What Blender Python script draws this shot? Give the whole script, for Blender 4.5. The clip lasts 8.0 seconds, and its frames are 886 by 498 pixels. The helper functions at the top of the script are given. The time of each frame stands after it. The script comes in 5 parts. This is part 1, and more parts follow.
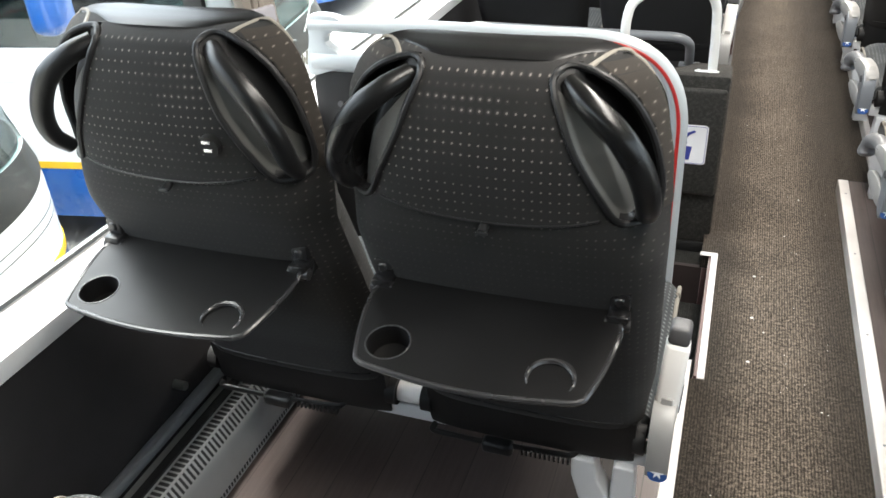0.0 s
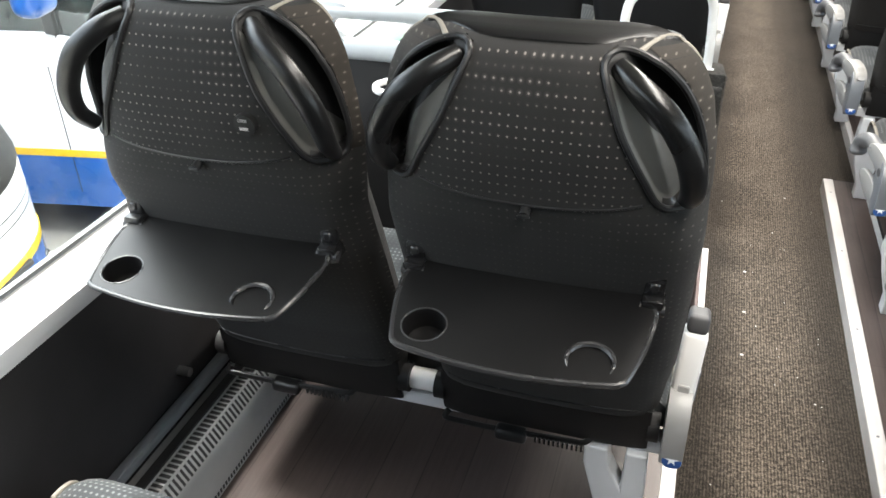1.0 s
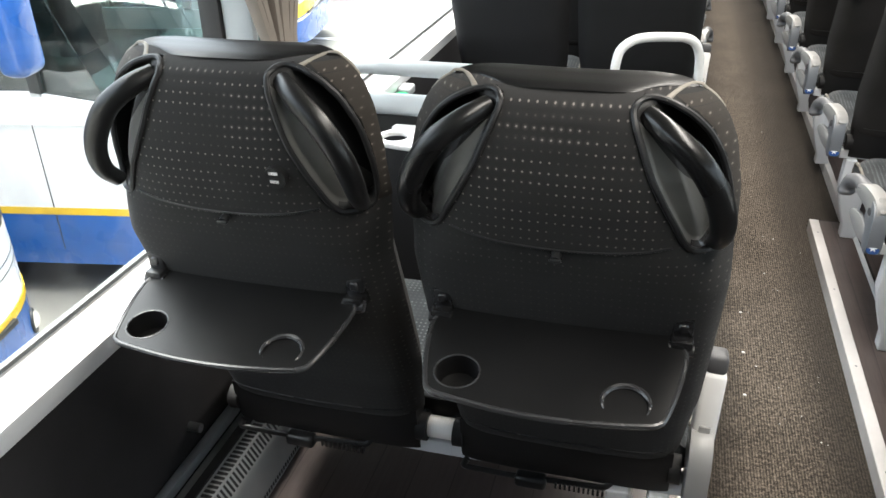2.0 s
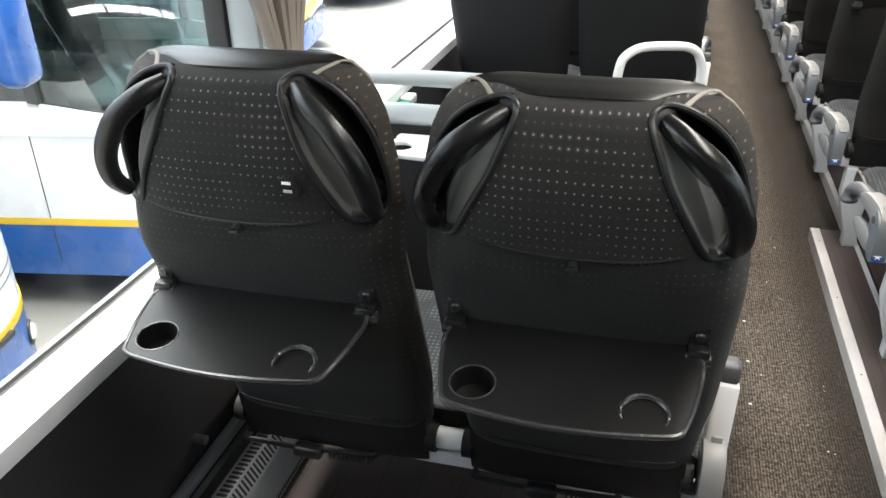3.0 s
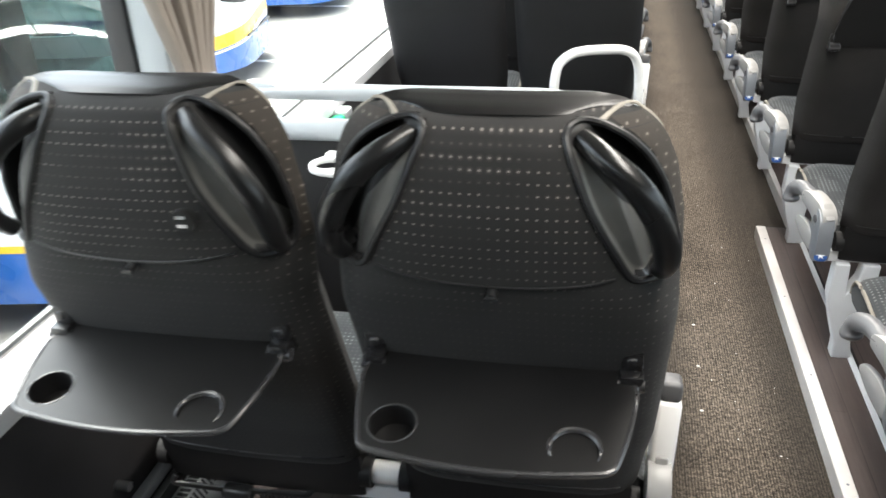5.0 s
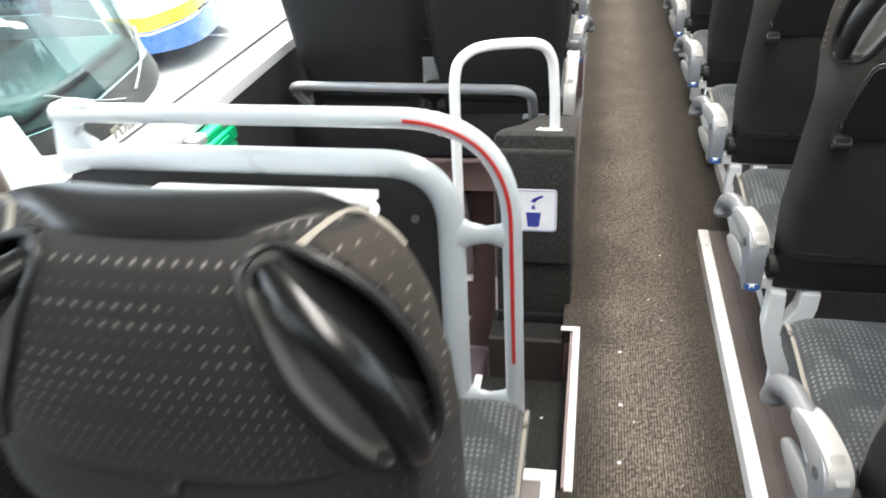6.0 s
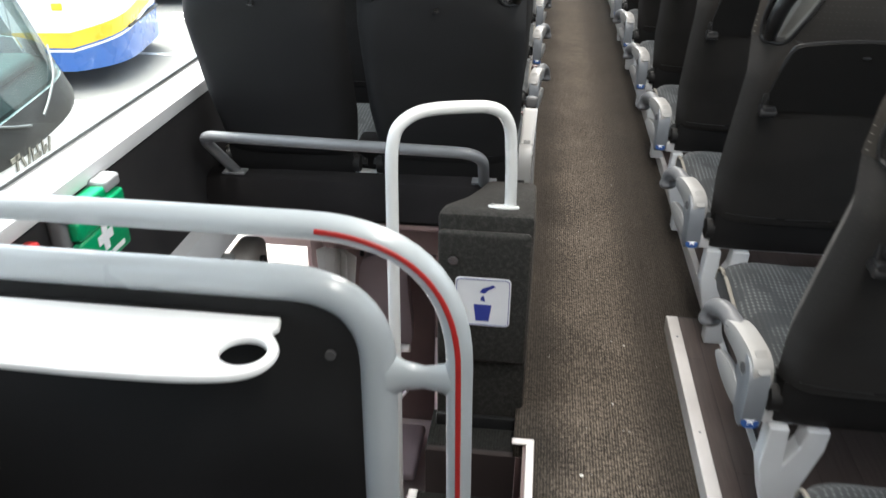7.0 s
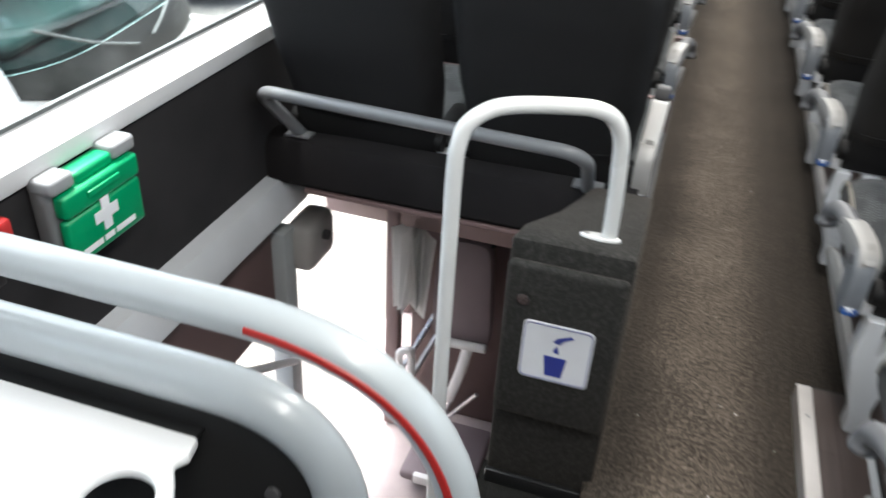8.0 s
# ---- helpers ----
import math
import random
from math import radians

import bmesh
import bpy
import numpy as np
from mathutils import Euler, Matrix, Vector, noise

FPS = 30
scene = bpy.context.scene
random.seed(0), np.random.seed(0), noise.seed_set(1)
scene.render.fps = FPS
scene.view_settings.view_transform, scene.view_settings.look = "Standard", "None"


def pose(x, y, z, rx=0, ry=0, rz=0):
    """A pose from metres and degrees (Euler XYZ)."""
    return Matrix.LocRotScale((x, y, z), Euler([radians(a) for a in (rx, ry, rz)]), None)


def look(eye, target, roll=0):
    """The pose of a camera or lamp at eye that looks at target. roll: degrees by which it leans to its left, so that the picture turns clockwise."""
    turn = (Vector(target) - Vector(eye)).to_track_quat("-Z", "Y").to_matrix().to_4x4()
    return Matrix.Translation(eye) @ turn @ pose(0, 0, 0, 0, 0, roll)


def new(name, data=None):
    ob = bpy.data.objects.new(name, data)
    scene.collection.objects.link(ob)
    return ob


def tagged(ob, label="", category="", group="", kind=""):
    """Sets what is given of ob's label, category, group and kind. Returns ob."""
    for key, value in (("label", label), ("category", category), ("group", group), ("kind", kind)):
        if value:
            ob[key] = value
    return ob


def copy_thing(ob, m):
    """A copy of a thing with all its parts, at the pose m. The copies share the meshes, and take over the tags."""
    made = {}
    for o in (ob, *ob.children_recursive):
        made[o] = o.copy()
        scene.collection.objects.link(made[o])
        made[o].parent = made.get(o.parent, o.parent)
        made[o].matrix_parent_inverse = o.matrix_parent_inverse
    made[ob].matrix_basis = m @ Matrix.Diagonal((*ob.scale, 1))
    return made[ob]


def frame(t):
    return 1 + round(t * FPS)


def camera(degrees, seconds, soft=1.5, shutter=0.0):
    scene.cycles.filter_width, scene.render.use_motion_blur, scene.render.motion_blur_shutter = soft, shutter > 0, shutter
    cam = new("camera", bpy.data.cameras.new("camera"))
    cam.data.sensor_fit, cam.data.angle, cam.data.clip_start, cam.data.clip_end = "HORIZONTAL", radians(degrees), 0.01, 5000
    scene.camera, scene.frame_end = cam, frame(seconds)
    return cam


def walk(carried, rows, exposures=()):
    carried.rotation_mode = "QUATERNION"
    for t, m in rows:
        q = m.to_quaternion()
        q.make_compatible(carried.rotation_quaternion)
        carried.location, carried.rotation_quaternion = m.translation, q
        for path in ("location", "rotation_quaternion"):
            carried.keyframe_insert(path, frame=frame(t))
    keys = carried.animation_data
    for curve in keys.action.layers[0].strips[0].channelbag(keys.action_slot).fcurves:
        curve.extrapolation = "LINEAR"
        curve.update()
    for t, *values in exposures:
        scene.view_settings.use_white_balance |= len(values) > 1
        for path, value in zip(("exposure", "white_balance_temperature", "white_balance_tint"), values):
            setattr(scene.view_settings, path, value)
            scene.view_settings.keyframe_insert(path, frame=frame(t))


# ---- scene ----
cam = camera(57.5, 8.0, soft=1.5, shutter=0.6)
PATH = [
    (0, (-0.131, -0.956, 1.437), (-0.74, 0.641, 0.398), -3.2),
    (0.5, (-0.174, -0.964, 1.418), (-0.757, 0.636, 0.37), -2.4),
    (1, (-0.216, -0.994, 1.424), (-0.745, 0.625, 0.376), -0.9),
    (1.5, (-0.257, -1.016, 1.431), (-0.756, 0.654, 0.45), -0.9),
    (2, (-0.28, -1.026, 1.429), (-0.769, 0.668, 0.486), -1.3),
    (3.5, (-0.312, -1.026, 1.425), (-0.771, 0.694, 0.514), -1.1),
    (4, (-0.309, -1.019, 1.425), (-0.716, 0.724, 0.532), -0.3),
    (4.2, (-0.31, -1.018, 1.423), (-0.71, 0.73, 0.537), -0.3),
    (5.3, (-0.218, -0.82, 1.406), (-0.602, 0.894, 0.449), -3.0),
    (5.5, (-0.171, -0.716, 1.39), (-0.554, 0.98, 0.402), -2.9),
    (6, (-0.079, -0.549, 1.408), (-0.426, 1.156, 0.421), -3.2),
    (6.5, (-0.107, -0.314, 1.385), (-0.296, 1.432, 0.428), 0.2),
    (7, (-0.135, -0.128, 1.374), (-0.34, 1.626, 0.434), 0.6),
    (7.5, (-0.109, 0.122, 1.344), (-0.383, 1.823, 0.328), 0.9),
    (8, (-0.116, 0.341, 1.313), (-0.587, 1.963, 0.242), 3.4),
]
walk(cam, [(t, look(eye, target, roll)) for t, eye, target, roll in PATH], exposures=[(0.0, 3.58, 6500, 10), (1.0, 3.72, 6480, 10), (2.0, 3.32, 6480, 10), (3.5, 3.24, 6480, 10), (4.0, 3.24, 6480, 10), (5.5, 3.84, 6420, 10), (6.0, 3.81, 6360, 10), (7.0, 3.06, 6300, 10), (8.0, 2.99, 6220, 10)])

# ---------------------------------------------------------------- light

world = bpy.data.worlds.new("overcast_sky")
scene.world = world
world.use_nodes = True
wn = world.node_tree.nodes
sky = wn.new("ShaderNodeTexSky")
sky.sky_type, sky.sun_disc = "NISHITA", False
sky.sun_elevation, sky.sun_rotation = radians(77), radians(-54)
sky.air_density, sky.dust_density, sky.ozone_density = 1.0, 7.0, 1.0
wn["Background"].inputs["Strength"].default_value = 0.15
cloud = wn.new("ShaderNodeHueSaturation")
cloud.inputs["Saturation"].default_value = 0.5
world.node_tree.links.new(sky.outputs["Color"], cloud.inputs["Color"])
world.node_tree.links.new(cloud.outputs["Color"], wn["Background"].inputs["Color"])
sun_data = bpy.data.lights.new("sun", "SUN")
sun_data.energy, sun_data.angle, sun_data.color = 1.5, radians(20), (1.0, 0.97, 0.92)
sun = new("sun", sun_data)
sun.matrix_world = look((-2.2, 1.6, 12), (0, 0, 0))

# unseen overhead strip, assumed from the carpet's pooled light and added to brighten it
strip_data = bpy.data.lights.new("assumed_aisle_light", "AREA")
strip_data.shape, strip_data.size, strip_data.size_y = "RECTANGLE", 0.22, 10.4
strip_data.energy, strip_data.color = 23.5, (1.0, 0.945, 0.865)
strip_lamp = new("assumed_aisle_light", strip_data)
strip_lamp.matrix_world = Matrix.Translation((0.12, 4.2, 1.985))


# ---------------------------------------------------------------- materials
def nodes_of(name):
    m = bpy.data.materials.new(name)
    m.use_nodes = True
    nt = m.node_tree
    return m, nt, nt.nodes["Principled BSDF"]


def n(nt, kind, **inputs):
    node = nt.nodes.new("ShaderNode" + kind)
    for k, v in inputs.items():
        node.inputs[k.replace("_", " ")].default_value = v
    return node


def coords(nt):
    return nt.nodes.new("ShaderNodeTexCoord").outputs["Object"]


def maths(nt, op, a, b=None, clamp=False):
    node = nt.nodes.new("ShaderNodeMath")
    node.operation, node.use_clamp = op, clamp
    for i, v in enumerate((a, b)):
        if v is None:
            continue
        if isinstance(v, (int, float)):
            node.inputs[i].default_value = v
        else:
            nt.links.new(v, node.inputs[i])
    return node.outputs[0]


def mix(nt, fac, a, b):
    node = nt.nodes.new("ShaderNodeMix")
    node.data_type = "RGBA"
    for sock, v in ((node.inputs["Factor"], fac), (node.inputs[6], a), (node.inputs[7], b)):
        if isinstance(v, (int, float)):
            sock.default_value = v
        elif isinstance(v, tuple):
            sock.default_value = (*v, 1.0)
        else:
            nt.links.new(v, sock)
    return node.outputs[2]


def noise_of(nt, co, scale, detail=3.0, rough=0.55, stretch=None):
    if stretch:
        mp = nt.nodes.new("ShaderNodeMapping")
        mp.inputs["Scale"].default_value = stretch
        nt.links.new(co, mp.inputs["Vector"])
        co = mp.outputs["Vector"]
    t = n(nt, "TexNoise", Scale=scale, Detail=detail, Roughness=rough)
    nt.links.new(co, t.inputs["Vector"])
    return t.outputs["Fac"]


def ramp(nt, fac, lo, hi):
    r = nt.nodes.new("ShaderNodeMapRange")
    r.inputs["From Min"].default_value, r.inputs["From Max"].default_value = lo, hi
    nt.links.new(fac, r.inputs["Value"])
    return r.outputs["Result"]


def bump(nt, bsdf, height, strength=0.3, distance=0.001):
    b = n(nt, "Bump", Strength=strength, Distance=distance)
    nt.links.new(height, b.inputs["Height"])
    nt.links.new(b.outputs["Normal"], bsdf.inputs["Normal"])


def surface(name, col, rough=0.5, metal=0.0, vary=0.15, big=4.0, fine=120.0, bumps=0.15, coat=0.0, rvary=0.12, depth=0.0006, specular=0.5):
    """A painted, moulded or metal surface: broad stains, fine grain and uneven gloss."""
    m, nt, b = nodes_of(name)
    co = coords(nt)
    broad, grain = noise_of(nt, co, big), noise_of(nt, co, fine, 2.0)
    dark = tuple(c * (1 - vary) for c in col)
    light = tuple(min(1.0, c * (1 + vary * 0.6)) for c in col)
    c1 = mix(nt, ramp(nt, broad, 0.3, 0.7), dark, light)
    c2 = mix(nt, maths(nt, "MULTIPLY", ramp(nt, grain, 0.35, 0.75), vary), c1, dark)
    nt.links.new(c2, b.inputs["Base Color"])
    r = maths(nt, "ADD", maths(nt, "MULTIPLY", ramp(nt, broad, 0.3, 0.7), rvary), rough - rvary / 2, True)
    nt.links.new(r, b.inputs["Roughness"])
    b.inputs["Metallic"].default_value = metal
    b.inputs["Coat Weight"].default_value = coat
    b.inputs["Specular IOR Level"].default_value = specular
    bump(nt, b, grain, bumps, depth)
    return m


def dotted_fabric(name, base, dot, step_x=0.0122, step_z=0.0138, size=0.16, strength=1.0, axes=("X", "Z"), fade=False):
    """Dark woven cloth with rows of small light dots, larger and blurred in bands."""
    m, nt, b = nodes_of(name)
    co = coords(nt)
    sep = nt.nodes.new("ShaderNodeSeparateXYZ")
    nt.links.new(co, sep.inputs[0])
    u = maths(nt, "SUBTRACT", maths(nt, "FRACT", maths(nt, "DIVIDE", maths(nt, "ADD", sep.outputs[axes[0]], 5.0), step_x)), 0.5)
    v = maths(nt, "SUBTRACT", maths(nt, "FRACT", maths(nt, "DIVIDE", maths(nt, "ADD", sep.outputs[axes[1]], 5.0), step_z)), 0.5)
    um, vm = maths(nt, "MULTIPLY", u, step_x), maths(nt, "MULTIPLY", v, step_z)
    d = maths(nt, "SQRT", maths(nt, "ADD", maths(nt, "MULTIPLY", um, um), maths(nt, "MULTIPLY", vm, vm)))
    big = size * 0.010
    core = ramp(nt, d, big * 1.35, big * 0.65)
    bands = ramp(nt, noise_of(nt, co, 9.0, 1.0, 0.4, (1.2, 1.0, 2.2)), 0.42, 0.62)
    clumps = ramp(nt, noise_of(nt, co, 16.0, 0.0, 0.4, (1.0, 1.0, 2.6)), 0.37, 0.45)
    soft = maths(nt, "POWER", ramp(nt, d, big * 4.0, 0.0), 1.4)
    if fade:
        # the woven halo shows near the headrest; the dots thin out towards the lower back, less so along its sides
        bands = maths(nt, "MULTIPLY", bands, maths(nt, "ADD", maths(nt, "MULTIPLY", ramp(nt, sep.outputs["Z"], 1.02, 1.12), 0.85), 0.15))
    core = maths(nt, "ADD", maths(nt, "MULTIPLY", core, 0.40), maths(nt, "MULTIPLY", maths(nt, "MULTIPLY", soft, bands), 0.15))
    core = maths(nt, "MULTIPLY", core, maths(nt, "ADD", maths(nt, "MULTIPLY", clumps, 0.82), 0.18))
    if fade:
        down = maths(nt, "ADD", maths(nt, "MULTIPLY", ramp(nt, sep.outputs["Z"], 0.90, 1.03), 0.86), 0.14)
        off = maths(nt, "ABSOLUTE", maths(nt, "SUBTRACT", maths(nt, "ABSOLUTE", sep.outputs["X"]), 0.2317))
        side = maths(nt, "MULTIPLY", ramp(nt, off, 0.12, 0.19), 0.35)
        core = maths(nt, "MULTIPLY", core, maths(nt, "MAXIMUM", down, side))
        core = maths(nt, "MULTIPLY", core, ramp(nt, sep.outputs["Z"], 1.150, 1.138))
    weave = noise_of(nt, co, 900.0, 1.0)
    wear = noise_of(nt, co, 7.0, 3.0)
    cloth = mix(nt, ramp(nt, wear, 0.3, 0.75), tuple(c * 0.8 for c in base), tuple(c * 1.25 for c in base))
    cloth = mix(nt, maths(nt, "MULTIPLY", weave, 0.5), cloth, tuple(c * 0.5 for c in base))
    nt.links.new(mix(nt, maths(nt, "MULTIPLY", core, strength), cloth, dot), b.inputs["Base Color"])
    b.inputs["Roughness"].default_value = 0.85
    b.inputs["Specular IOR Level"].default_value = 0.3
    b.inputs["Sheen Weight"].default_value = 0.05
    bump(nt, b, weave, 0.35, 0.0006)
    return m


def carpet_material(name, dark, light, ribs=True, mid_pale=False):
    m, nt, b = nodes_of(name)
    co = coords(nt)
    sep = nt.nodes.new("ShaderNodeSeparateXYZ")
    nt.links.new(co, sep.inputs[0])
    wob = maths(nt, "MULTIPLY", noise_of(nt, co, 18.0, 2.0), 0.0014)
    rib = maths(nt, "PINGPONG", maths(nt, "DIVIDE", maths(nt, "ADD", sep.outputs["X"], wob), 0.0037), 1.0)
    tuft = noise_of(nt, co, 520.0, 3.0, 0.85, (1.0, 0.6, 1.0))
    broad = noise_of(nt, co, 3.0, 4.0, 0.6)
    worn = noise_of(nt, co, 14.0, 3.0, 0.6)
    f = maths(nt, "MULTIPLY", maths(nt, "POWER", ramp(nt, tuft, 0.40, 0.66), 1.3), 0.80)
    if ribs:
        f = maths(nt, "ADD", f, maths(nt, "MULTIPLY", maths(nt, "SUBTRACT", rib, 0.40), 0.40))
    fleck = ramp(nt, noise_of(nt, co, 95.0, 4.0, 0.8), 0.42, 0.64)
    f = maths(nt, "ADD", f, maths(nt, "MULTIPLY", maths(nt, "SUBTRACT", fleck, 0.5), 0.60))
    f = maths(nt, "ADD", f, maths(nt, "MULTIPLY", maths(nt, "SUBTRACT", broad, 0.5), 0.5))
    f = maths(nt, "ADD", f, maths(nt, "MULTIPLY", maths(nt, "SUBTRACT", worn, 0.5), 0.25), True)
    if mid_pale:
        # paler along the middle of the aisle, darker towards its sides, the edge broken up
        off = maths(nt, "ABSOLUTE", maths(nt, "SUBTRACT", maths(nt, "ADD", sep.outputs["X"], maths(nt, "MULTIPLY", broad, 0.08)), 0.13))
        lane = nt.nodes.new("ShaderNodeMapRange")
        lane.interpolation_type = "SMOOTHSTEP"
        for k, v in (("From Min", 0.03), ("From Max", 0.18), ("To Min", 1.15), ("To Max", 0.30)):
            lane.inputs[k].default_value = v
        nt.links.new(off, lane.inputs["Value"])
        f = maths(nt, "MULTIPLY", f, lane.outputs["Result"], True)
    nt.links.new(mix(nt, f, dark, light), b.inputs["Base Color"])
    b.inputs["Roughness"].default_value = 0.95
    b.inputs["Specular IOR Level"].default_value = 0.15
    b.inputs["Sheen Weight"].default_value = 0.28 if mid_pale else 0.08
    b.inputs["Sheen Roughness"].default_value = 0.45
    b.inputs["Sheen Tint"].default_value = (0.76, 0.64, 0.53, 1)
    h = maths(nt, "ADD", maths(nt, "MULTIPLY", rib, 0.7 if ribs else 0.0), tuft)
    bump(nt, b, h, 0.5, 0.0018)
    return m


def plank_material(name, cols, plank=(0.095, 0.9), along="Y"):
    """Wood-look vinyl: printed boards of slightly different tone with grain."""
    m, nt, b = nodes_of(name)
    co = coords(nt)
    mp = nt.nodes.new("ShaderNodeMapping")
    mp.inputs["Rotation"].default_value = (0, 0, radians(90) if along == "Y" else 0)
    nt.links.new(co, mp.inputs["Vector"])
    br = n(nt, "TexBrick", Scale=1.0, Mortar_Size=0.0012, Brick_Width=plank[1], Row_Height=plank[0], Bias=0.0)
    br.inputs["Color1"].default_value = (*cols[0], 1)
    br.inputs["Color2"].default_value = (*cols[1], 1)
    br.inputs["Mortar"].default_value = (*(c * 0.4 for c in cols[0]), 1)
    nt.links.new(mp.outputs["Vector"], br.inputs["Vector"])
    grain = noise_of(nt, co, 26.0, 5.0, 0.65, (4.0, 0.25, 1.0) if along == "Y" else (0.25, 4.0, 1.0))
    scuff = noise_of(nt, co, 9.0, 4.0, 0.6)
    c = mix(nt, maths(nt, "MULTIPLY", ramp(nt, grain, 0.35, 0.7), 0.45), br.outputs["Color"], tuple(x * 1.5 for x in cols[1]))
    nt.links.new(c, b.inputs["Base Color"])
    nt.links.new(maths(nt, "ADD", maths(nt, "MULTIPLY", scuff, 0.3), 0.2), b.inputs["Roughness"])
    bump(nt, b, grain, 0.12, 0.0006)
    return m


def pane_material(name, tint=(0.93, 0.97, 0.96), dirt=0.03, mirror=0.025):
    """Thin window glass: clear, glossy towards grazing angles, with a little dust."""
    m, nt, b = nodes_of(name)
    out = nt.nodes["Material Output"]
    clear = n(nt, "BsdfTransparent")
    clear.inputs["Color"].default_value = (*tint, 1)
    gloss = n(nt, "BsdfGlossy", Roughness=0.02)
    dust = n(nt, "BsdfDiffuse")
    dust.inputs["Color"].default_value = (0.7, 0.72, 0.72, 1)
    lw = n(nt, "LayerWeight", Blend=0.5)
    m1 = nt.nodes.new("ShaderNodeMixShader")
    nt.links.new(maths(nt, "ADD", maths(nt, "MULTIPLY", maths(nt, "POWER", lw.outputs["Facing"], 5.0), 0.6), mirror), m1.inputs[0])
    nt.links.new(clear.outputs[0], m1.inputs[1])
    nt.links.new(gloss.outputs[0], m1.inputs[2])
    co = coords(nt)
    f = maths(nt, "MULTIPLY", ramp(nt, noise_of(nt, co, 6.0, 5.0, 0.7), 0.45, 0.85), dirt * 3)
    m2 = nt.nodes.new("ShaderNodeMixShader")
    nt.links.new(f, m2.inputs[0])
    nt.links.new(m1.outputs[0], m2.inputs[1])
    nt.links.new(dust.outputs[0], m2.inputs[2])
    nt.links.new(m2.outputs[0], out.inputs["Surface"])
    return m


SEAT_CLOTH = dotted_fabric("seat_cloth", (0.0120, 0.0114, 0.0110), (0.36, 0.33, 0.30), 0.0107, 0.0130, size=0.125, strength=1.0, fade=True)
# seat cloth again for the right rows, their dimmer light put into base and dots
DIM_CLOTH = dotted_fabric("dim_cloth", (0.0195, 0.0175, 0.0158), (0.12, 0.12, 0.11), 0.0112, 0.0125, size=0.13, strength=0.35, fade=True)
PLAIN_CLOTH = surface("plain_cloth", (0.015, 0.0152, 0.0158), 0.85, fine=700.0, bumps=0.4, vary=0.25, specular=0.25)
CUSHION_CLOTH = dotted_fabric("cushion_cloth", (0.024, 0.027, 0.029), (0.24, 0.25, 0.25), 0.0105, 0.0115, 0.22, 0.9, ("X", "Y"))
WING_CLOTH = dotted_fabric("wing_cloth", (0.024, 0.0195, 0.0155), (0.27, 0.24, 0.21), 0.0112, 0.0125, 0.12, 1.0)
LEATHER = surface("black_leather", (0.005, 0.005, 0.0053), 0.33, fine=420.0, bumps=0.2, vary=0.25, specular=0.34)
BLACK_PLASTIC = surface("black_plastic", (0.014, 0.0145, 0.015), 0.36, fine=700.0, bumps=0.22, vary=0.25, specular=0.4)
TRAY_PLASTIC = surface("tray_plastic", (0.0068, 0.0067, 0.0068), 0.36, fine=900.0, bumps=0.12, vary=0.25, rvary=0.12, specular=0.26)
FOLDED_TRAY = surface("folded_tray", (0.0085, 0.0083, 0.0080), 0.5, fine=900.0, bumps=0.15, vary=0.25, specular=0.25)
SHELL_BLACK = surface("shell_black", (0.0135, 0.0134, 0.0135), 0.6, fine=600.0, bumps=0.3, vary=0.3, specular=0.2)
POCKET_RIM = surface("pocket_trim", (0.010, 0.010, 0.0105), 0.5, fine=500.0, bumps=0.15, vary=0.2, specular=0.35)
ARM_WHITE = surface("arm_white", (0.82, 0.81, 0.79), 0.4, fine=600.0, bumps=0.1, vary=0.08)
ARM_GRIP = surface("arm_grip", (0.13, 0.132, 0.138), 0.42, fine=600.0, bumps=0.12, vary=0.12)
HANDLE_PLASTIC = surface("handle_plastic", (0.006, 0.006, 0.0062), 0.31, fine=500.0, bumps=0.12, vary=0.25, rvary=0.2, specular=0.38)
POCKET = surface("recess_trim", (0.088, 0.088, 0.084), 0.42, fine=500.0, bumps=0.15)
EDGE_PLASTIC = surface("tray_edge", (0.024, 0.024, 0.025), 0.27, fine=500.0, bumps=0.05, specular=0.55)
HINGE_PLASTIC = surface("hinge_plastic", (0.010, 0.010, 0.0105), 0.26, fine=500.0, bumps=0.05, vary=0.2, specular=0.5)
PIPING = surface("piping_cord", (0.18, 0.165, 0.138), 0.7, fine=800.0, bumps=0.4)
ARM_LIGHT = surface("arm_plastic", (0.31, 0.305, 0.295), 0.4, fine=600.0, bumps=0.1, vary=0.14)
ARM_GREY = surface("arm_grey", (0.165, 0.178, 0.195), 0.42, fine=600.0, bumps=0.12)
ARM_DARK = surface("arm_pad", (0.075, 0.075, 0.078), 0.5, fine=600.0, bumps=0.2)
LEG_PAINT = surface("leg_paint", (0.60, 0.62, 0.64), 0.38, vary=0.12)
STICKER_BLUE = surface("sticker_blue", (0.02, 0.07, 0.24), 0.45)
STICKER_WHITE = surface("sticker_white", (0.75, 0.77, 0.8), 0.5)
STEEL = surface("steel_tube", (0.62, 0.63, 0.64), 0.3, metal=1.0, vary=0.15)
CHROME = surface("chrome", (0.8, 0.8, 0.8), 0.14, metal=1.0, vary=0.1)
RAIL_PAINT = surface("rail_paint", (0.365, 0.40, 0.42), 0.32, vary=0.08, coat=0.25, bumps=0.05)
BEAM_GREY = surface("beam_grey", (0.52, 0.54, 0.56), 0.4, vary=0.1, bumps=0.08)
RAIL_WHITE = surface("rail_white", (0.70, 0.71, 0.70), 0.32, vary=0.08, coat=0.2, bumps=0.05)
RAIL_GREY = surface("rail_grey", (0.155, 0.162, 0.17), 0.40, vary=0.12, bumps=0.08)
RED_TAPE = surface("red_inlay", (0.36, 0.018, 0.016), 0.4, vary=0.2)
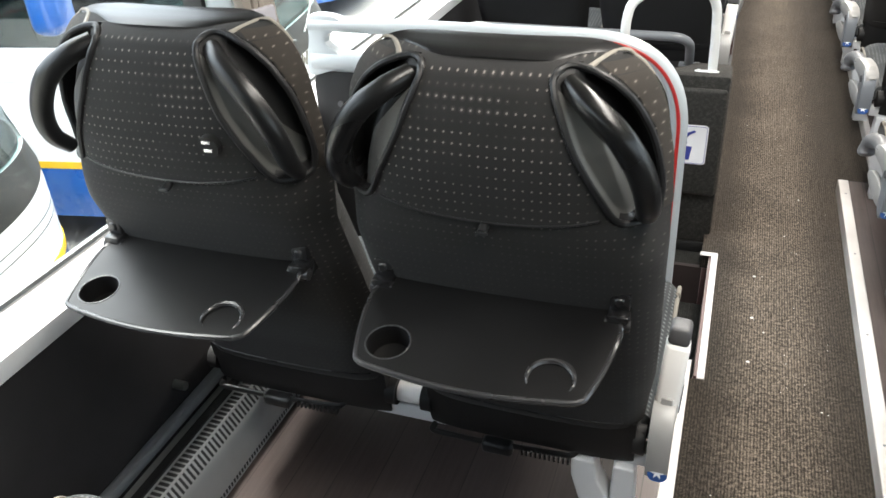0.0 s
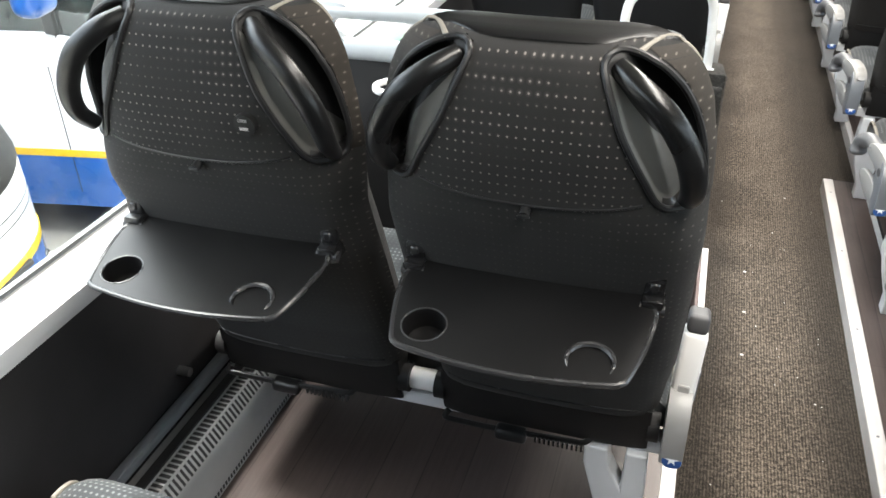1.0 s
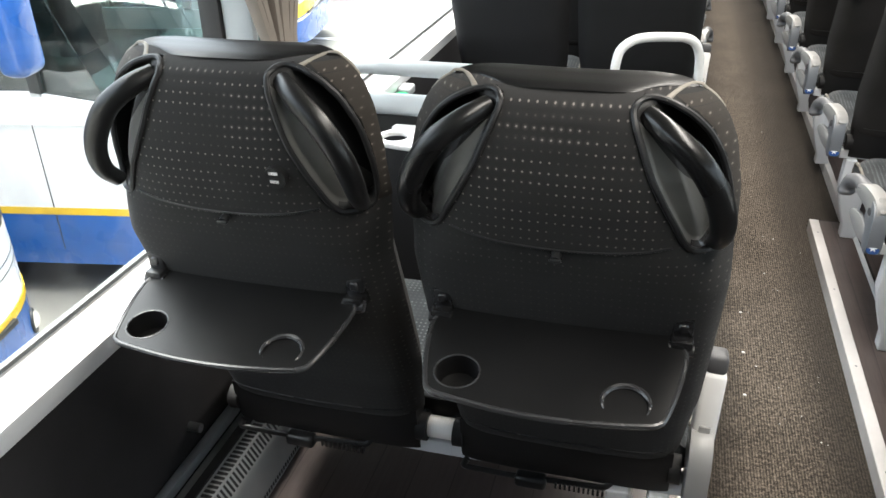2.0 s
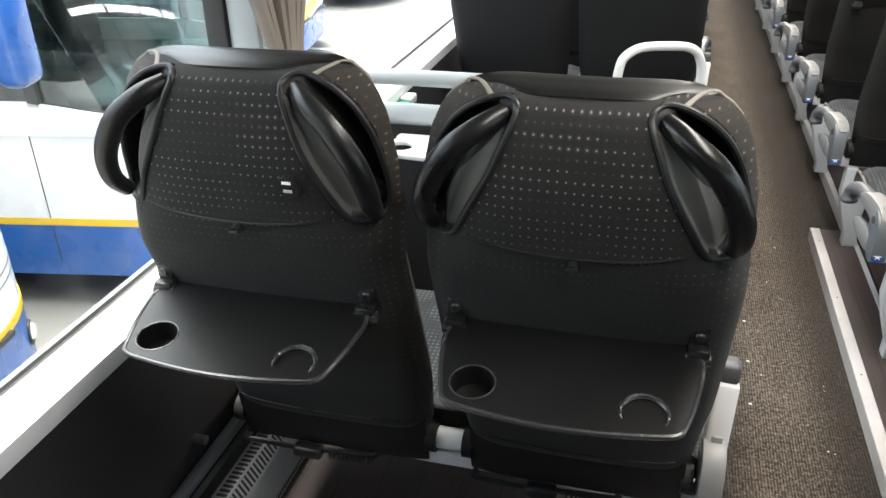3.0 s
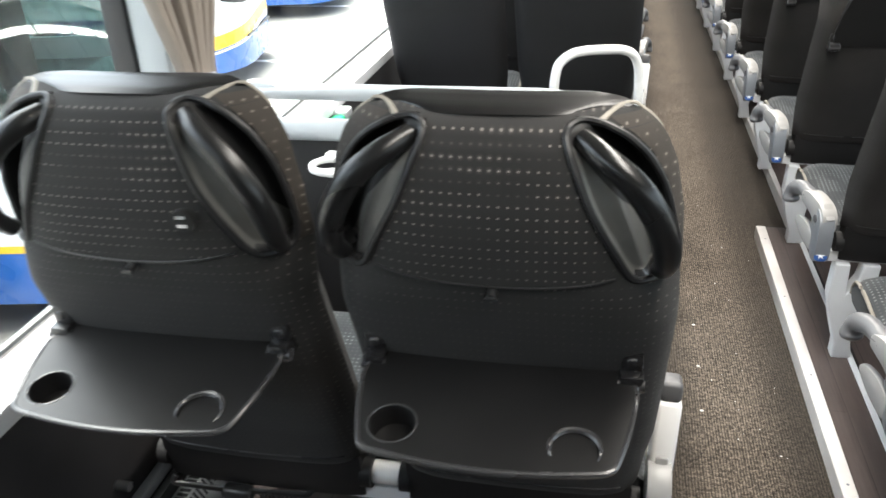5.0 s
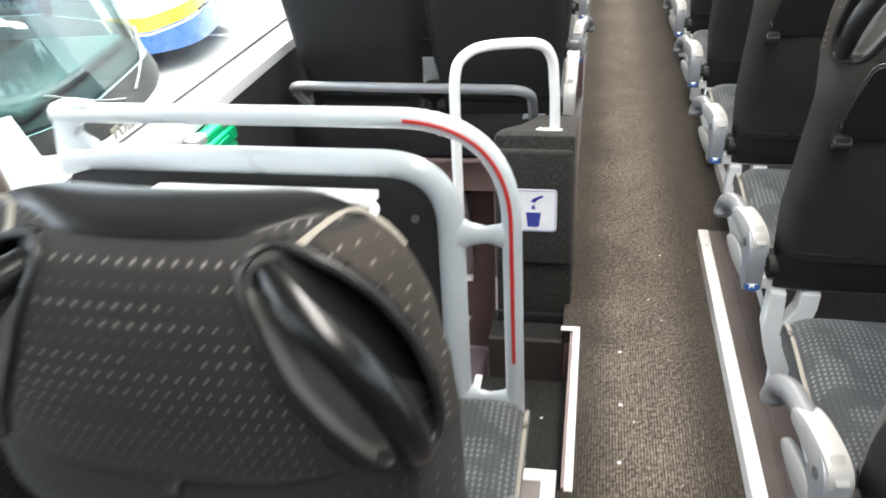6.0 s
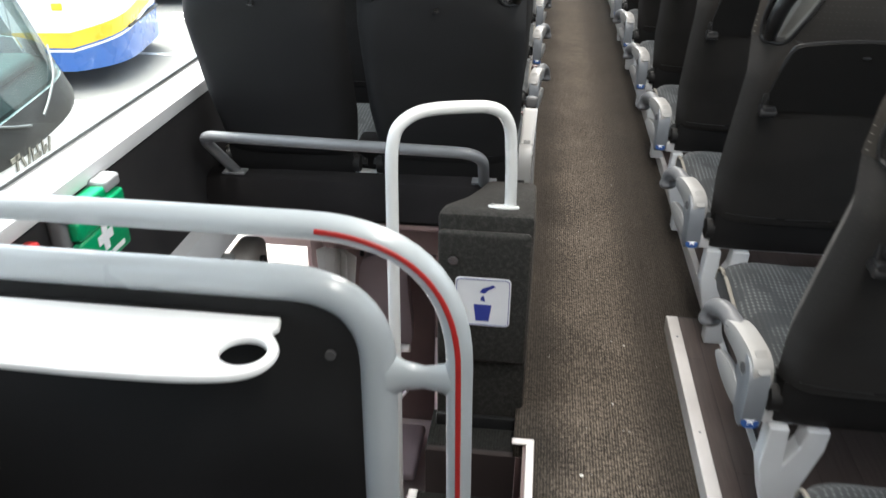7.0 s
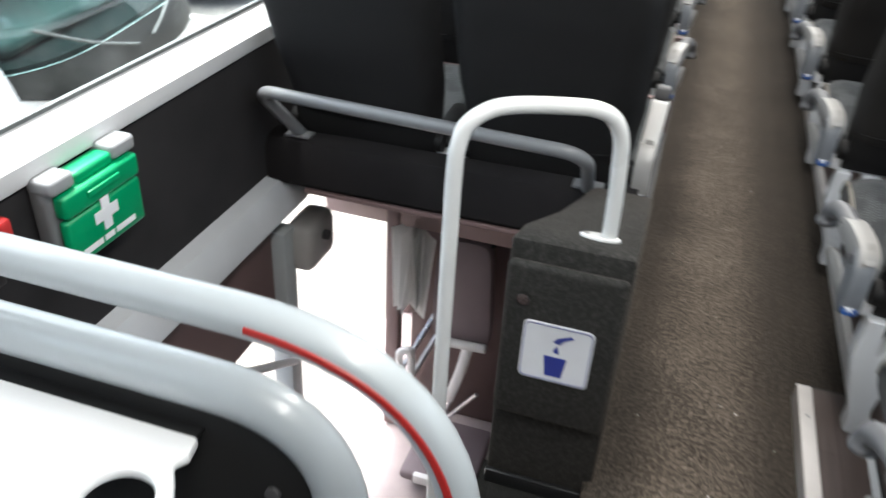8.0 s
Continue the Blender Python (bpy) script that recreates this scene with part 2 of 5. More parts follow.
CARPET = carpet_material("aisle_carpet", (0.0080, 0.0068, 0.0058), (0.275, 0.228, 0.182), True, True)
STEP_CARPET = carpet_material("step_carpet", (0.008, 0.008, 0.0076), (0.026, 0.026, 0.024))
BIN_CARPET = carpet_material("bin_carpet", (0.018, 0.018, 0.017), (0.056, 0.055, 0.052), False)
WALL_CLOTH = surface("wall_cloth", (0.0255, 0.0245, 0.0255), 0.92, fine=500.0, bumps=0.5, vary=0.3, big=5.0, specular=0.2)
LEDGE_CLOTH = surface("ledge_cloth", (0.017, 0.0158, 0.0165), 0.95, fine=500.0, bumps=0.5, vary=0.3, specular=0.12)
PANEL_BLACK = surface("panel_black", (0.0125, 0.0125, 0.0128), 0.62, fine=600.0, bumps=0.2, vary=0.3, specular=0.3)
SILL = surface("sill_paint", (0.60, 0.61, 0.62), 0.36, vary=0.1, coat=0.1)
SEAL_GREY = surface("seal_grey", (0.10, 0.11, 0.11), 0.5)
RUBBER = surface("rubber", (0.02, 0.02, 0.021), 0.6)
WOOD = plank_material("vinyl_boards", ((0.048, 0.036, 0.033), (0.078, 0.060, 0.055)))
TRIM = surface("alu_trim", (0.60, 0.575, 0.56), 0.45, metal=0.1, vary=0.16, fine=60.0)
STAIR_BROWN = surface("stair_vinyl", (0.115, 0.072, 0.068), 0.5, vary=0.25)
PANEL_MAUVE = surface("panel_mauve", (0.185, 0.148, 0.158), 0.6, fine=300.0, bumps=0.3)
# stair browns lightened to pink: daylight from the doorway is put into both colours
LIT_EDGE_BROWN = surface("lit_edge_brown", (0.20, 0.135, 0.13), 0.5, vary=0.2)
LIT_LINTEL_BROWN = surface("lit_lintel_brown", (0.33, 0.235, 0.225), 0.5, vary=0.2)
STAIR_DARK = surface("stair_dark", (0.028, 0.021, 0.020), 0.5, vary=0.25)
STAIR_FLOOR = surface("stair_floor", (0.42, 0.36, 0.35), 0.5, vary=0.2)
WHITE_PAINT = surface("white_paint", (0.78, 0.78, 0.77), 0.35, vary=0.06)
FLAP_WHITE = surface("flap_white", (0.74, 0.75, 0.75), 0.35, vary=0.06)
SIGN_BLUE = surface("sign_blue", (0.03, 0.045, 0.26), 0.45, vary=0.1)
GREEN = surface("green_plastic", (0.0, 0.26, 0.10), 0.38, vary=0.15)
AID_GREY = surface("case_grey", (0.16, 0.165, 0.17), 0.45, vary=0.15)
SHOULDER_GREY = surface("shoulder_grey", (0.27, 0.28, 0.29), 0.42, vary=0.12)
HEATER = surface("heater_alu", (0.40, 0.41, 0.405), 0.42, metal=0.25, vary=0.2, fine=80.0)
HEATER_DARK = surface("heater_dark", (0.02, 0.02, 0.021), 0.6)
CURTAIN = surface("curtain_cloth", (0.24, 0.21, 0.182), 0.9, fine=600.0, bumps=0.5, vary=0.2, specular=0.2)
TIE_CLOTH = surface("tie_cloth", (0.27, 0.262, 0.285), 0.8, fine=500.0, bumps=0.3, vary=0.15)
PILLAR = surface("pillar_trim", (0.33, 0.36, 0.37), 0.5, vary=0.12)
CEILING = surface("ceiling_lining", (0.55, 0.54, 0.52), 0.9, vary=0.1)
GLASS = pane_material("window_glass")
BUS_GLASS = pane_material("vehicle_glass", (0.38, 0.49, 0.48), 0.010, 0.10)
BUS_WHITE = surface("vehicle_white", (0.80, 0.81, 0.82), 0.25, vary=0.06, coat=0.4, bumps=0.02)
BUS_BLUE = surface("vehicle_blue", (0.018, 0.105, 0.38), 0.28, vary=0.12, coat=0.4, bumps=0.02)
BUS_YELLOW = surface("vehicle_yellow", (0.78, 0.50, 0.02), 0.3, vary=0.1, coat=0.3, bumps=0.02)
BUS_DARK = surface("vehicle_dark", (0.020, 0.022, 0.024), 0.5, vary=0.3)
BUS_BAND = surface("screen_band", (0.014, 0.0145, 0.014), 0.5, vary=0.35, specular=0.25)
BUS_TEAL = surface("vehicle_dash", (0.11, 0.155, 0.15), 0.6, vary=0.2)
LETTER_GOLD = surface("letter_gold", (0.19, 0.18, 0.145), 0.5, vary=0.2)
TYRE = surface("tyre", (0.02, 0.02, 0.02), 0.8)
ASPHALT = surface("yard_concrete", (0.165, 0.158, 0.143), 0.9, vary=0.28, big=0.9, fine=45.0, bumps=0.5, depth=0.004)
ROAD_PAINT = surface("road_paint", (0.72, 0.72, 0.70), 0.8, vary=0.2)
CRUMB = surface("crumb", (0.85, 0.84, 0.80), 0.7)
BELT_RED = surface("belt_red", (0.55, 0.03, 0.02), 0.4)


# ---------------------------------------------------------------- mesh helpers
def part(name, bm, material, parent=None, label="", smooth=True):
    """Links a bmesh as one mesh object, under a thing or a part where one is given."""
    me = bpy.data.meshes.new(name)
    bmesh.ops.recalc_face_normals(bm, faces=bm.faces)
    bm.to_mesh(me)
    bm.free()
    me.materials.append(material)
    if smooth:
        me.shade_smooth()
        me.set_sharp_from_angle(angle=radians(38))
    ob = new(name, me)
    if parent is not None:
        ob.parent = parent
    if label:
        ob["label"] = label
    return ob


def thing(name, label, category, group="", kind="", at=None):
    ob = new(name)
    ob.empty_display_size = 0.1
    if at is not None:
        ob.matrix_basis = at
    return tagged(ob, label, category, group, kind)


def single(name, bm, material, label, category="", kind="", group="", smooth=True):
    return tagged(part(name, bm, material, None, "", smooth), label, category, group, kind)


def box(x0, x1, y0, y1, z0, z1, bevel=0.0, segs=2, m=None, bm=None):
    bm = bm or bmesh.new()
    mat = Matrix.LocRotScale(((x0 + x1) / 2, (y0 + y1) / 2, (z0 + z1) / 2), None, (abs(x1 - x0), abs(y1 - y0), abs(z1 - z0)))
    made = bmesh.ops.create_cube(bm, size=1, matrix=mat)["verts"]
    if bevel:
        edges = list({e for v in made for e in v.link_edges})
        made2 = bmesh.ops.bevel(bm, geom=edges, offset=bevel, segments=segs, affect="EDGES", profile=0.5, clamp_overlap=True)
        made = list({v for f in made2["faces"] for v in f.verts} | {v for v in made if v.is_valid})
    if m is not None:
        bmesh.ops.transform(bm, matrix=m, verts=[v for v in made if v.is_valid])
    return bm


def smooth_path(points, per=6, closed=False):
    """A Catmull-Rom curve through points."""
    p = [Vector(a) for a in points]
    k = len(p)
    out = []
    spans = k if closed else k - 1
    for i in range(spans):
        a = p[(i - 1) % k] if closed or i > 0 else p[0] * 2 - p[1]
        b, c = p[i], p[(i + 1) % k]
        d = p[(i + 2) % k] if closed or i + 2 < k else c * 2 - b
        for j in range(per):
            t = j / per
            out.append(0.5 * ((2 * b) + (c - a) * t + (2 * a - 5 * b + 4 * c - d) * t * t + (3 * b - a - 3 * c + d) * t ** 3))
    if not closed:
        out.append(p[-1])
    return out


def rounded_path(points, radius, per=6):
    """Straight runs joined by round bends."""
    p = [Vector(a) for a in points]
    out = [p[0]]
    for i in range(1, len(p) - 1):
        a, b, c = p[i - 1], p[i], p[i + 1]
        r = radius[i - 1] if isinstance(radius, (list, tuple)) else radius
        r1 = min(r, (a - b).length * 0.49, (c - b).length * 0.49)
        s, e = b + (a - b).normalized() * r1, b + (c - b).normalized() * r1
        for j in range(per + 1):
            t = j / per
            out.append(s * (1 - t) ** 2 + b * 2 * t * (1 - t) + e * t * t)
    out.append(p[-1])
    return out


def tube(path, r, segs=12, closed=False, bm=None, flat=1.0, up=(0, 1, 0), caps=True):
    """Sweeps a round (or flattened) section along a path. flat: the section's size along up, as a share of r."""
    bm = bm or bmesh.new()
    p = [Vector(a) for a in path]
    k = len(p)
    rings = []
    for i in range(k):
        a = p[(i - 1) % k] if closed or i > 0 else p[i]
        c = p[(i + 1) % k] if closed or i < k - 1 else p[i]
        t = (c - a).normalized()
        u = Vector(up) - t * t.dot(Vector(up))
        if u.length < 1e-4:
            u = t.orthogonal()
        u.normalize()
        w = t.cross(u)
        rr = r[i] if isinstance(r, (list, tuple)) else r
        rings.append([bm.verts.new(p[i] + (w * math.cos(q) + u * math.sin(q) * flat) * rr) for q in (2 * math.pi * j / segs for j in range(segs))])
    for i in range(k if closed else k - 1):
        a, b = rings[i], rings[(i + 1) % k]
        for j in range(segs):
            bm.faces.new((a[j], a[(j + 1) % segs], b[(j + 1) % segs], b[j]))
    if caps and not closed:
        bm.faces.new(rings[0])
        bm.faces.new(rings[-1])
    return bm


def extrude_outline(outline, holes=(), thickness=0.01, m=None, bevel=0.0, bm=None):
    """A flat plate with holes from 2D outlines, in the local xy plane from z 0 to thickness."""
    bm = bm or bmesh.new()
    edges = []
    for loop in (outline, *holes):
        vs = [bm.verts.new((x, y, 0)) for x, y in loop]
        edges += [bm.edges.new((vs[i], vs[(i + 1) % len(vs)])) for i in range(len(vs))]
    made = bmesh.ops.triangle_fill(bm, use_beauty=True, use_dissolve=False, edges=edges)
    faces = [f for f in made["geom"] if isinstance(f, bmesh.types.BMFace)]
    ext = bmesh.ops.extrude_face_region(bm, geom=faces)
    top = [v for v in ext["geom"] if isinstance(v, bmesh.types.BMVert)]
    bmesh.ops.translate(bm, verts=top, vec=(0, 0, thickness))
    if bevel:
        bm.normal_update()
        rims = [e for e in bm.edges if len(e.link_faces) == 2 and e.calc_face_angle(0) > 1.0]
        bmesh.ops.bevel(bm, geom=rims, offset=bevel, segments=2, affect="EDGES", profile=0.5, clamp_overlap=True)
    if m is not None:
        bmesh.ops.transform(bm, matrix=m, verts=bm.verts)
    return bm


def circle(cx, cy, r, k=24, ry=None):
    return [(cx + r * math.cos(2 * math.pi * i / k), cy + (ry or r) * math.sin(2 * math.pi * i / k)) for i in range(k)]


def rounded_rect(x0, x1, y0, y1, r, k=5):
    out = []
    for cx, cy, a0 in ((x1 - r, y1 - r, 0), (x0 + r, y1 - r, 90), (x0 + r, y0 + r, 180), (x1 - r, y0 + r, 270)):
        out += [(cx + r * math.cos(radians(a0 + 90 * i / k)), cy + r * math.sin(radians(a0 + 90 * i / k))) for i in range(k + 1)]
    return out


def cylinder(a, b, r, segs=16, bm=None, r2=None):
    return tube([a, b], [r, r2 if r2 is not None else r], segs, bm=bm, up=(0.13, 0.31, 0.94))


def prism(profile, y0, y1, bm=None):
    """A long bar along y with an xz profile."""
    bm = bm or bmesh.new()
    a = [bm.verts.new((x, y0, z)) for x, z in profile]
    b = [bm.verts.new((x, y1, z)) for x, z in profile]
    k = len(profile)
    for i in range(k):
        bm.faces.new((a[i], a[(i + 1) % k], b[(i + 1) % k], b[i]))
    bm.faces.new(a)
    bm.faces.new(b)
    return bm


def curve_at(table, v):
    """Smooth interpolation in a short table of (key, value)."""
    if v <= table[0][0]:
        return table[0][1]
    for (a, fa), (b, fb) in zip(table, table[1:]):
        if v <= b:
            t = (v - a) / (b - a)
            return fa + (fb - fa) * t
    return table[-1][1]


# ---------------------------------------------------------------- the vehicle's shell
WALL_L, WALL_R, Y0, Y1, CEIL = -1.165, 1.325, -5.2, 9.6, 2.02
PLAT = 0.045

floor = single("floor", box(-0.084, 0.43, Y0, Y1, -0.06, 0.0), CARPET, "ribbed grey-brown carpet of the narrow aisle", "carpet", "structure", smooth=False)
floor_rest = box(-0.124, -0.084, Y0, 0.80, -0.06, -0.0)
box(-0.136, -0.084, 1.453, Y1, -0.06, -0.0, bm=floor_rest)
single("floor", floor_rest, CARPET, "ribbed grey-brown carpet beside the seats", "carpet", "structure", smooth=False)
single("floor", box(0.334, WALL_R, Y0, 2.012, -0.06, PLAT), WOOD, "brown wood-look vinyl platform under the seats", "platform", "structure", smooth=False)
single("floor", box(0.452, WALL_R, 2.012, Y1, -0.06, PLAT), WOOD, "brown wood-look vinyl platform under the seats", "platform", "structure", smooth=False)
single("floor", box(WALL_L, -0.155, Y0, 0.80, -0.06, PLAT), WOOD, "brown wood-look vinyl platform under the seats", "platform", "structure", smooth=False)
single("floor", box(WALL_L, -0.155, 2.75, Y1, -0.06, PLAT), WOOD, "brown wood-look vinyl platform under the seats", "platform", "structure", smooth=False)


def edge_trim(x0, x1, y0, y1, top=PLAT + 0.004, bottom=0.0, riser=None):
    """Pale step edging: a flat nosing with a rounded lip and a small riser."""
    bm = box(x0, x1, y0, y1, top - 0.006, top, 0.002, 1)
    if riser == "left":
        box(x0, x0 + 0.004, y0, y1, bottom, top - 0.002, bm=bm)
    if riser == "right":
        box(x1 - 0.004, x1, y0, y1, bottom, top - 0.002, bm=bm)
    if riser == "front":
        box(x0, x1, y1 - 0.004, y1, bottom, top - 0.002, bm=bm)
    return single("trim", bm, TRIM, "pale aluminium edging along the platform step", "edging", "structure", smooth=False)


edge_trim(0.300, 0.334, Y0, 2.012, riser="left")
edge_trim(0.430, 0.452, 2.012, Y1, riser="left")
edge_trim(-0.155, -0.122, Y0, 0.815, riser="right")
edge_trim(-0.215, -0.155, 0.780, 0.815, riser="front")
single("trim", box(-0.155, -0.124, 2.06, Y1, 0.0, PLAT + 0.002), RUBBER, "dark rubber edge along the platform step", "edging", "structure", smooth=False)
single("trim", box(0.335, 0.430, 2.010, 2.016, 0.0, PLAT), RUBBER, "dark end of the raised platform", "edging", "structure", smooth=False)
edge_trim(-0.104, -0.084, 0.80, 1.449, 0.004, -0.03, "left")
edge_trim(-0.140, -0.084, 1.432, 1.452, 0.0045, -0.03, None)

# seat track let into the platform
single("seat_track", box(0.434, 0.450, Y0, 2.010, PLAT, PLAT + 0.005, 0.001, 1), LEG_PAINT, "pale aluminium seat track in the platform", "track", "structure", smooth=False)
single("seat_track", box(0.451, 0.459, Y0, 2.010, PLAT, PLAT + 0.0025), RUBBER, "dark slot of the seat track", "track", "structure", smooth=False)

# screws in the edging
bm = bmesh.new()
for y in (0.62, 1.05, 1.48, 1.9):
    cylinder((0.318, y, PLAT + 0.003), (0.318, y, PLAT + 0.0046), 0.0036, 10, bm)
single("trim", bm, ARM_GREY, "small screw heads in the aluminium edging", "screw", "structure")

# side walls below the windows, and above them
SILL_Z, HEAD_Z, PILLAR_Y = 0.66, 1.72, 0.480
bm = box(WALL_L - 0.06, WALL_L, Y0, 1.42, -0.06, SILL_Z - 0.03)
box(WALL_L - 0.06, WALL_L, 1.42, 3.45, 0.06, SILL_Z - 0.03, bm=bm)
box(WALL_L - 0.06, WALL_L, 3.45, Y1, -0.06, SILL_Z - 0.03, bm=bm)
single("wall_left", bm, WALL_CLOTH, "dark cloth-covered side wall below the windows", "wall", "structure", smooth=False)
single("wall_right", box(WALL_R, WALL_R + 0.06, Y0, Y1, -0.06, SILL_Z), WALL_CLOTH, "dark cloth-covered side wall below the windows", "wall", "structure", smooth=False)
single("wall_left_upper", box(WALL_L - 0.08, WALL_L, Y0, Y1, HEAD_Z, CEIL), CEILING, "pale lining above the side windows", "wall", "structure", smooth=False)
single("wall_right_upper", box(WALL_R, WALL_R + 0.08, Y0, Y1, HEAD_Z, CEIL), CEILING, "pale lining above the side windows", "wall", "structure", smooth=False)
single("ceiling", box(WALL_L - 0.08, WALL_R + 0.08, Y0, Y1, CEIL, CEIL + 0.06), CEILING, "pale lined ceiling", "ceiling", "structure", smooth=False)
# rear wall is out of view, set far back and dark against bounce
single("wall_rear", box(WALL_L - 0.08, WALL_R + 0.08, Y0 - 0.06, Y0, -0.06, CEIL), WALL_CLOTH, "unseen plain rear wall, dark to limit bounced light", "wall", "structure", smooth=False)
single("wall_front", box(WALL_L - 0.08, WALL_R + 0.08, Y1, Y1 + 0.06, -0.06, 0.6), WALL_CLOTH, "plain low front wall below the windscreen", "wall", "structure", smooth=False)

# sills
prof = [(-1.166, 0.612), (-1.152, 0.622), (-1.147, 0.640), (-1.150, 0.660), (-1.160, 0.668), (-1.206, 0.700), (-1.206, 0.612)]
single("window_sill", prism(prof, Y0, Y1), SILL, "pale grey painted window sill rail", "sill", "structure")
single("window_sill", prism([(x * -1 + 0.16, z) for x, z in prof], Y0, Y1), SILL, "pale grey painted window sill rail", "sill", "structure")
bm = box(-1.213, -1.201, Y0, Y1, 0.699, 0.708, 0.002)
single("window_seal", bm, SEAL_GREY, "grey rubber seal along the side window", "seal", "structure")


def side_window(name, x, y0, y1):
    ob = thing(name, "large clear side window with black edge seal", "window", kind="structure")
    pane = part("pane", box(x - 0.003, x + 0.003, y0, y1, 0.70, HEAD_Z + 0.01), GLASS, ob, smooth=False)
    pane.visible_shadow = False
    s = 0.012
    for a, b in ((y0, y0 + s), (y1 - s, y1)):
        part("seal", box(x - 0.006, x + 0.006, a, b, 0.70, HEAD_Z), RUBBER, ob, smooth=False)
    return ob


POSTS = (-3.8, -2.35, -0.80, PILLAR_Y, 2.86, 4.45, 6.0, 7.6)
edges_y = [Y0] + [y for p in POSTS for y in (p, p + 0.06)] + [Y1]
for i in range(0, len(edges_y), 2):
    side_window("window_%d" % (i // 2 + 1), -1.207, edges_y[i], edges_y[i + 1])
    side_window("window_%d" % (i // 2 + 21), 1.367, edges_y[i], edges_y[i + 1])
for p in POSTS:
    for x0, x1, g0, g1 in ((-1.168, -1.100, -1.214, -1.167), (1.260, 1.328, 1.327, 1.374)):
        single("window_post", box(x0, x1, p - 0.018, p + 0.008, 0.690, HEAD_Z, 0.009), PILLAR, "grey padded post between two side windows", "post", "structure")
        single("window_seal", box(g0, g1, p - 0.026, p + 0.060, 0.702, HEAD_Z, 0.004), RUBBER, "black seal behind the window post", "seal", "structure")

# housing of the assumed strip lamp, out of view
fit_l = thing("assumed_ceiling_light", "assumed long pale ceiling light strip, unseen above the aisle", "ceiling light")
part("housing", box(-0.03, 0.27, -1.1, 9.5, 1.992, CEIL, 0.006), WHITE_PAINT, fit_l)
windscreen = single("window_50", box(WALL_L, WALL_R, Y1 + 0.02, Y1 + 0.026, 0.6, CEIL), GLASS, "wide clear windscreen at the front", "windscreen", "structure", smooth=False)
windscreen.visible_shadow = False


# ---------------------------------------------------------------- stairwell
SW0, SW1, DEEP = 0.815, 3.40, -1.05
single("stair_wall", box(-1.14, -0.150, 0.795, 0.812, DEEP, 0.04), STAIR_BROWN, "brown vinyl wall of the stairwell", "wall", "structure", smooth=False)
bm = box(-0.112, -0.100, 0.815, 1.45, -0.22, -0.004)
box(-0.128, -0.1, 1.452, SW1, DEEP, -0.061, bm=bm)
single("stair_wall", bm, STAIR_BROWN, "brown vinyl riser below the aisle edge", "wall", "structure", smooth=False)
single("stair_wall", box(-0.36, -0.129, 1.452, 1.470, -0.42, -0.061), STAIR_DARK, "dark vinyl panel below the waste bin", "wall", "structure", smooth=False)
single("stair_wall", box(-0.36, -0.129, 1.471, 1.62, -0.085, -0.066), STEP_CARPET, "dark lip under the waste bin", "wall", "structure", smooth=False)
single("stair_wall", box(-1.14, -0.128, SW1, SW1 + 0.03, DEEP, 0.42), STAIR_BROWN, "brown vinyl end wall of the stairwell", "wall", "structure", smooth=False)
for k, (x0, x1, z) in enumerate(((-0.40, -0.100, -0.205), (-0.66, -0.40, -0.42), (-0.90, -0.66, -0.64))):
    st = single("stair_step", box(x0, x1, 0.815, 1.452, z - 0.2, z, 0.006), STEP_CARPET, "dark carpeted stair step with pale nosing", "step", "structure", smooth=False)
    part("nosing", box(x0 - 0.004, x0 + 0.02, 0.815, 1.452, z - 0.03, z + 0.004, 0.002, 1), TRIM, st)
single("stair_floor", box(-1.22, -0.1, 0.815, SW1, DEEP - 0.05, DEEP), STAIR_FLOOR, "pale worn floor at the foot of the stairs", "floor", "structure", smooth=False)
bm = box(-1.225, -1.165, 0.6, 1.86, DEEP, 0.06)
box(-1.225, -1.165, 1.86, 2.20, -0.24, 0.06, bm=bm)
single("wall_left_lower", bm, STAIR_BROWN, "brown lower wall beside the stairs", "wall", "structure", smooth=False)
stair_rail = thing("stair_rail", "slanting grey handrail beside the stairs", "rail")
part("tube", tube(rounded_path([(-1.13, 1.50, -0.02), (-1.11, 1.56, -0.05), (-1.10, 2.12, -0.40)], 0.05), 0.013, 10), BEAM_GREY, stair_rail)
part("bracket", box(-1.164, -1.105, 1.49, 1.52, -0.045, -0.005, 0.006), BEAM_GREY, stair_rail)
single("wall_left_lower", box(-1.225, -1.165, 3.34, 3.45, DEEP, 0.06), STAIR_BROWN, "brown lower wall beyond the doorway", "wall", "structure", smooth=False)

# header beam over the lower doorway
prof = [(-1.166, 0.245), (-1.126, 0.236), (-1.104, 0.190), (-1.100, 0.135), (-1.110, 0.125), (-1.166, 0.125)]
single("door_header", prism(prof, 0.83, 2.248), BEAM_GREY, "grey metal beam above the lower doorway", "beam", "structure")
single("door_frame", box(-1.19, -1.12, 2.13, 2.20, DEEP, 0.06, 0.01), PILLAR, "grey frame of the open doorway", "frame", "structure")
single("door_frame", box(-1.19, -1.12, 3.30, 3.36, DEEP, 0.06, 0.01), STAIR_BROWN, "brown frame of the open doorway", "frame", "structure")

# grab fitting at the doorway's top corner
mech = thing("door_actuator", "beige door drive cover beside the header beam", "door drive")
bm = box(-1.16, -1.06, 2.18, 2.36, -0.10, 0.055, 0.03, 3)
part("cover", bm, ARM_LIGHT, mech)
part("bolt", cylinder((-1.06, 2.27, 0.0), (-1.045, 2.27, 0.0), 0.016, 12), RUBBER, mech)

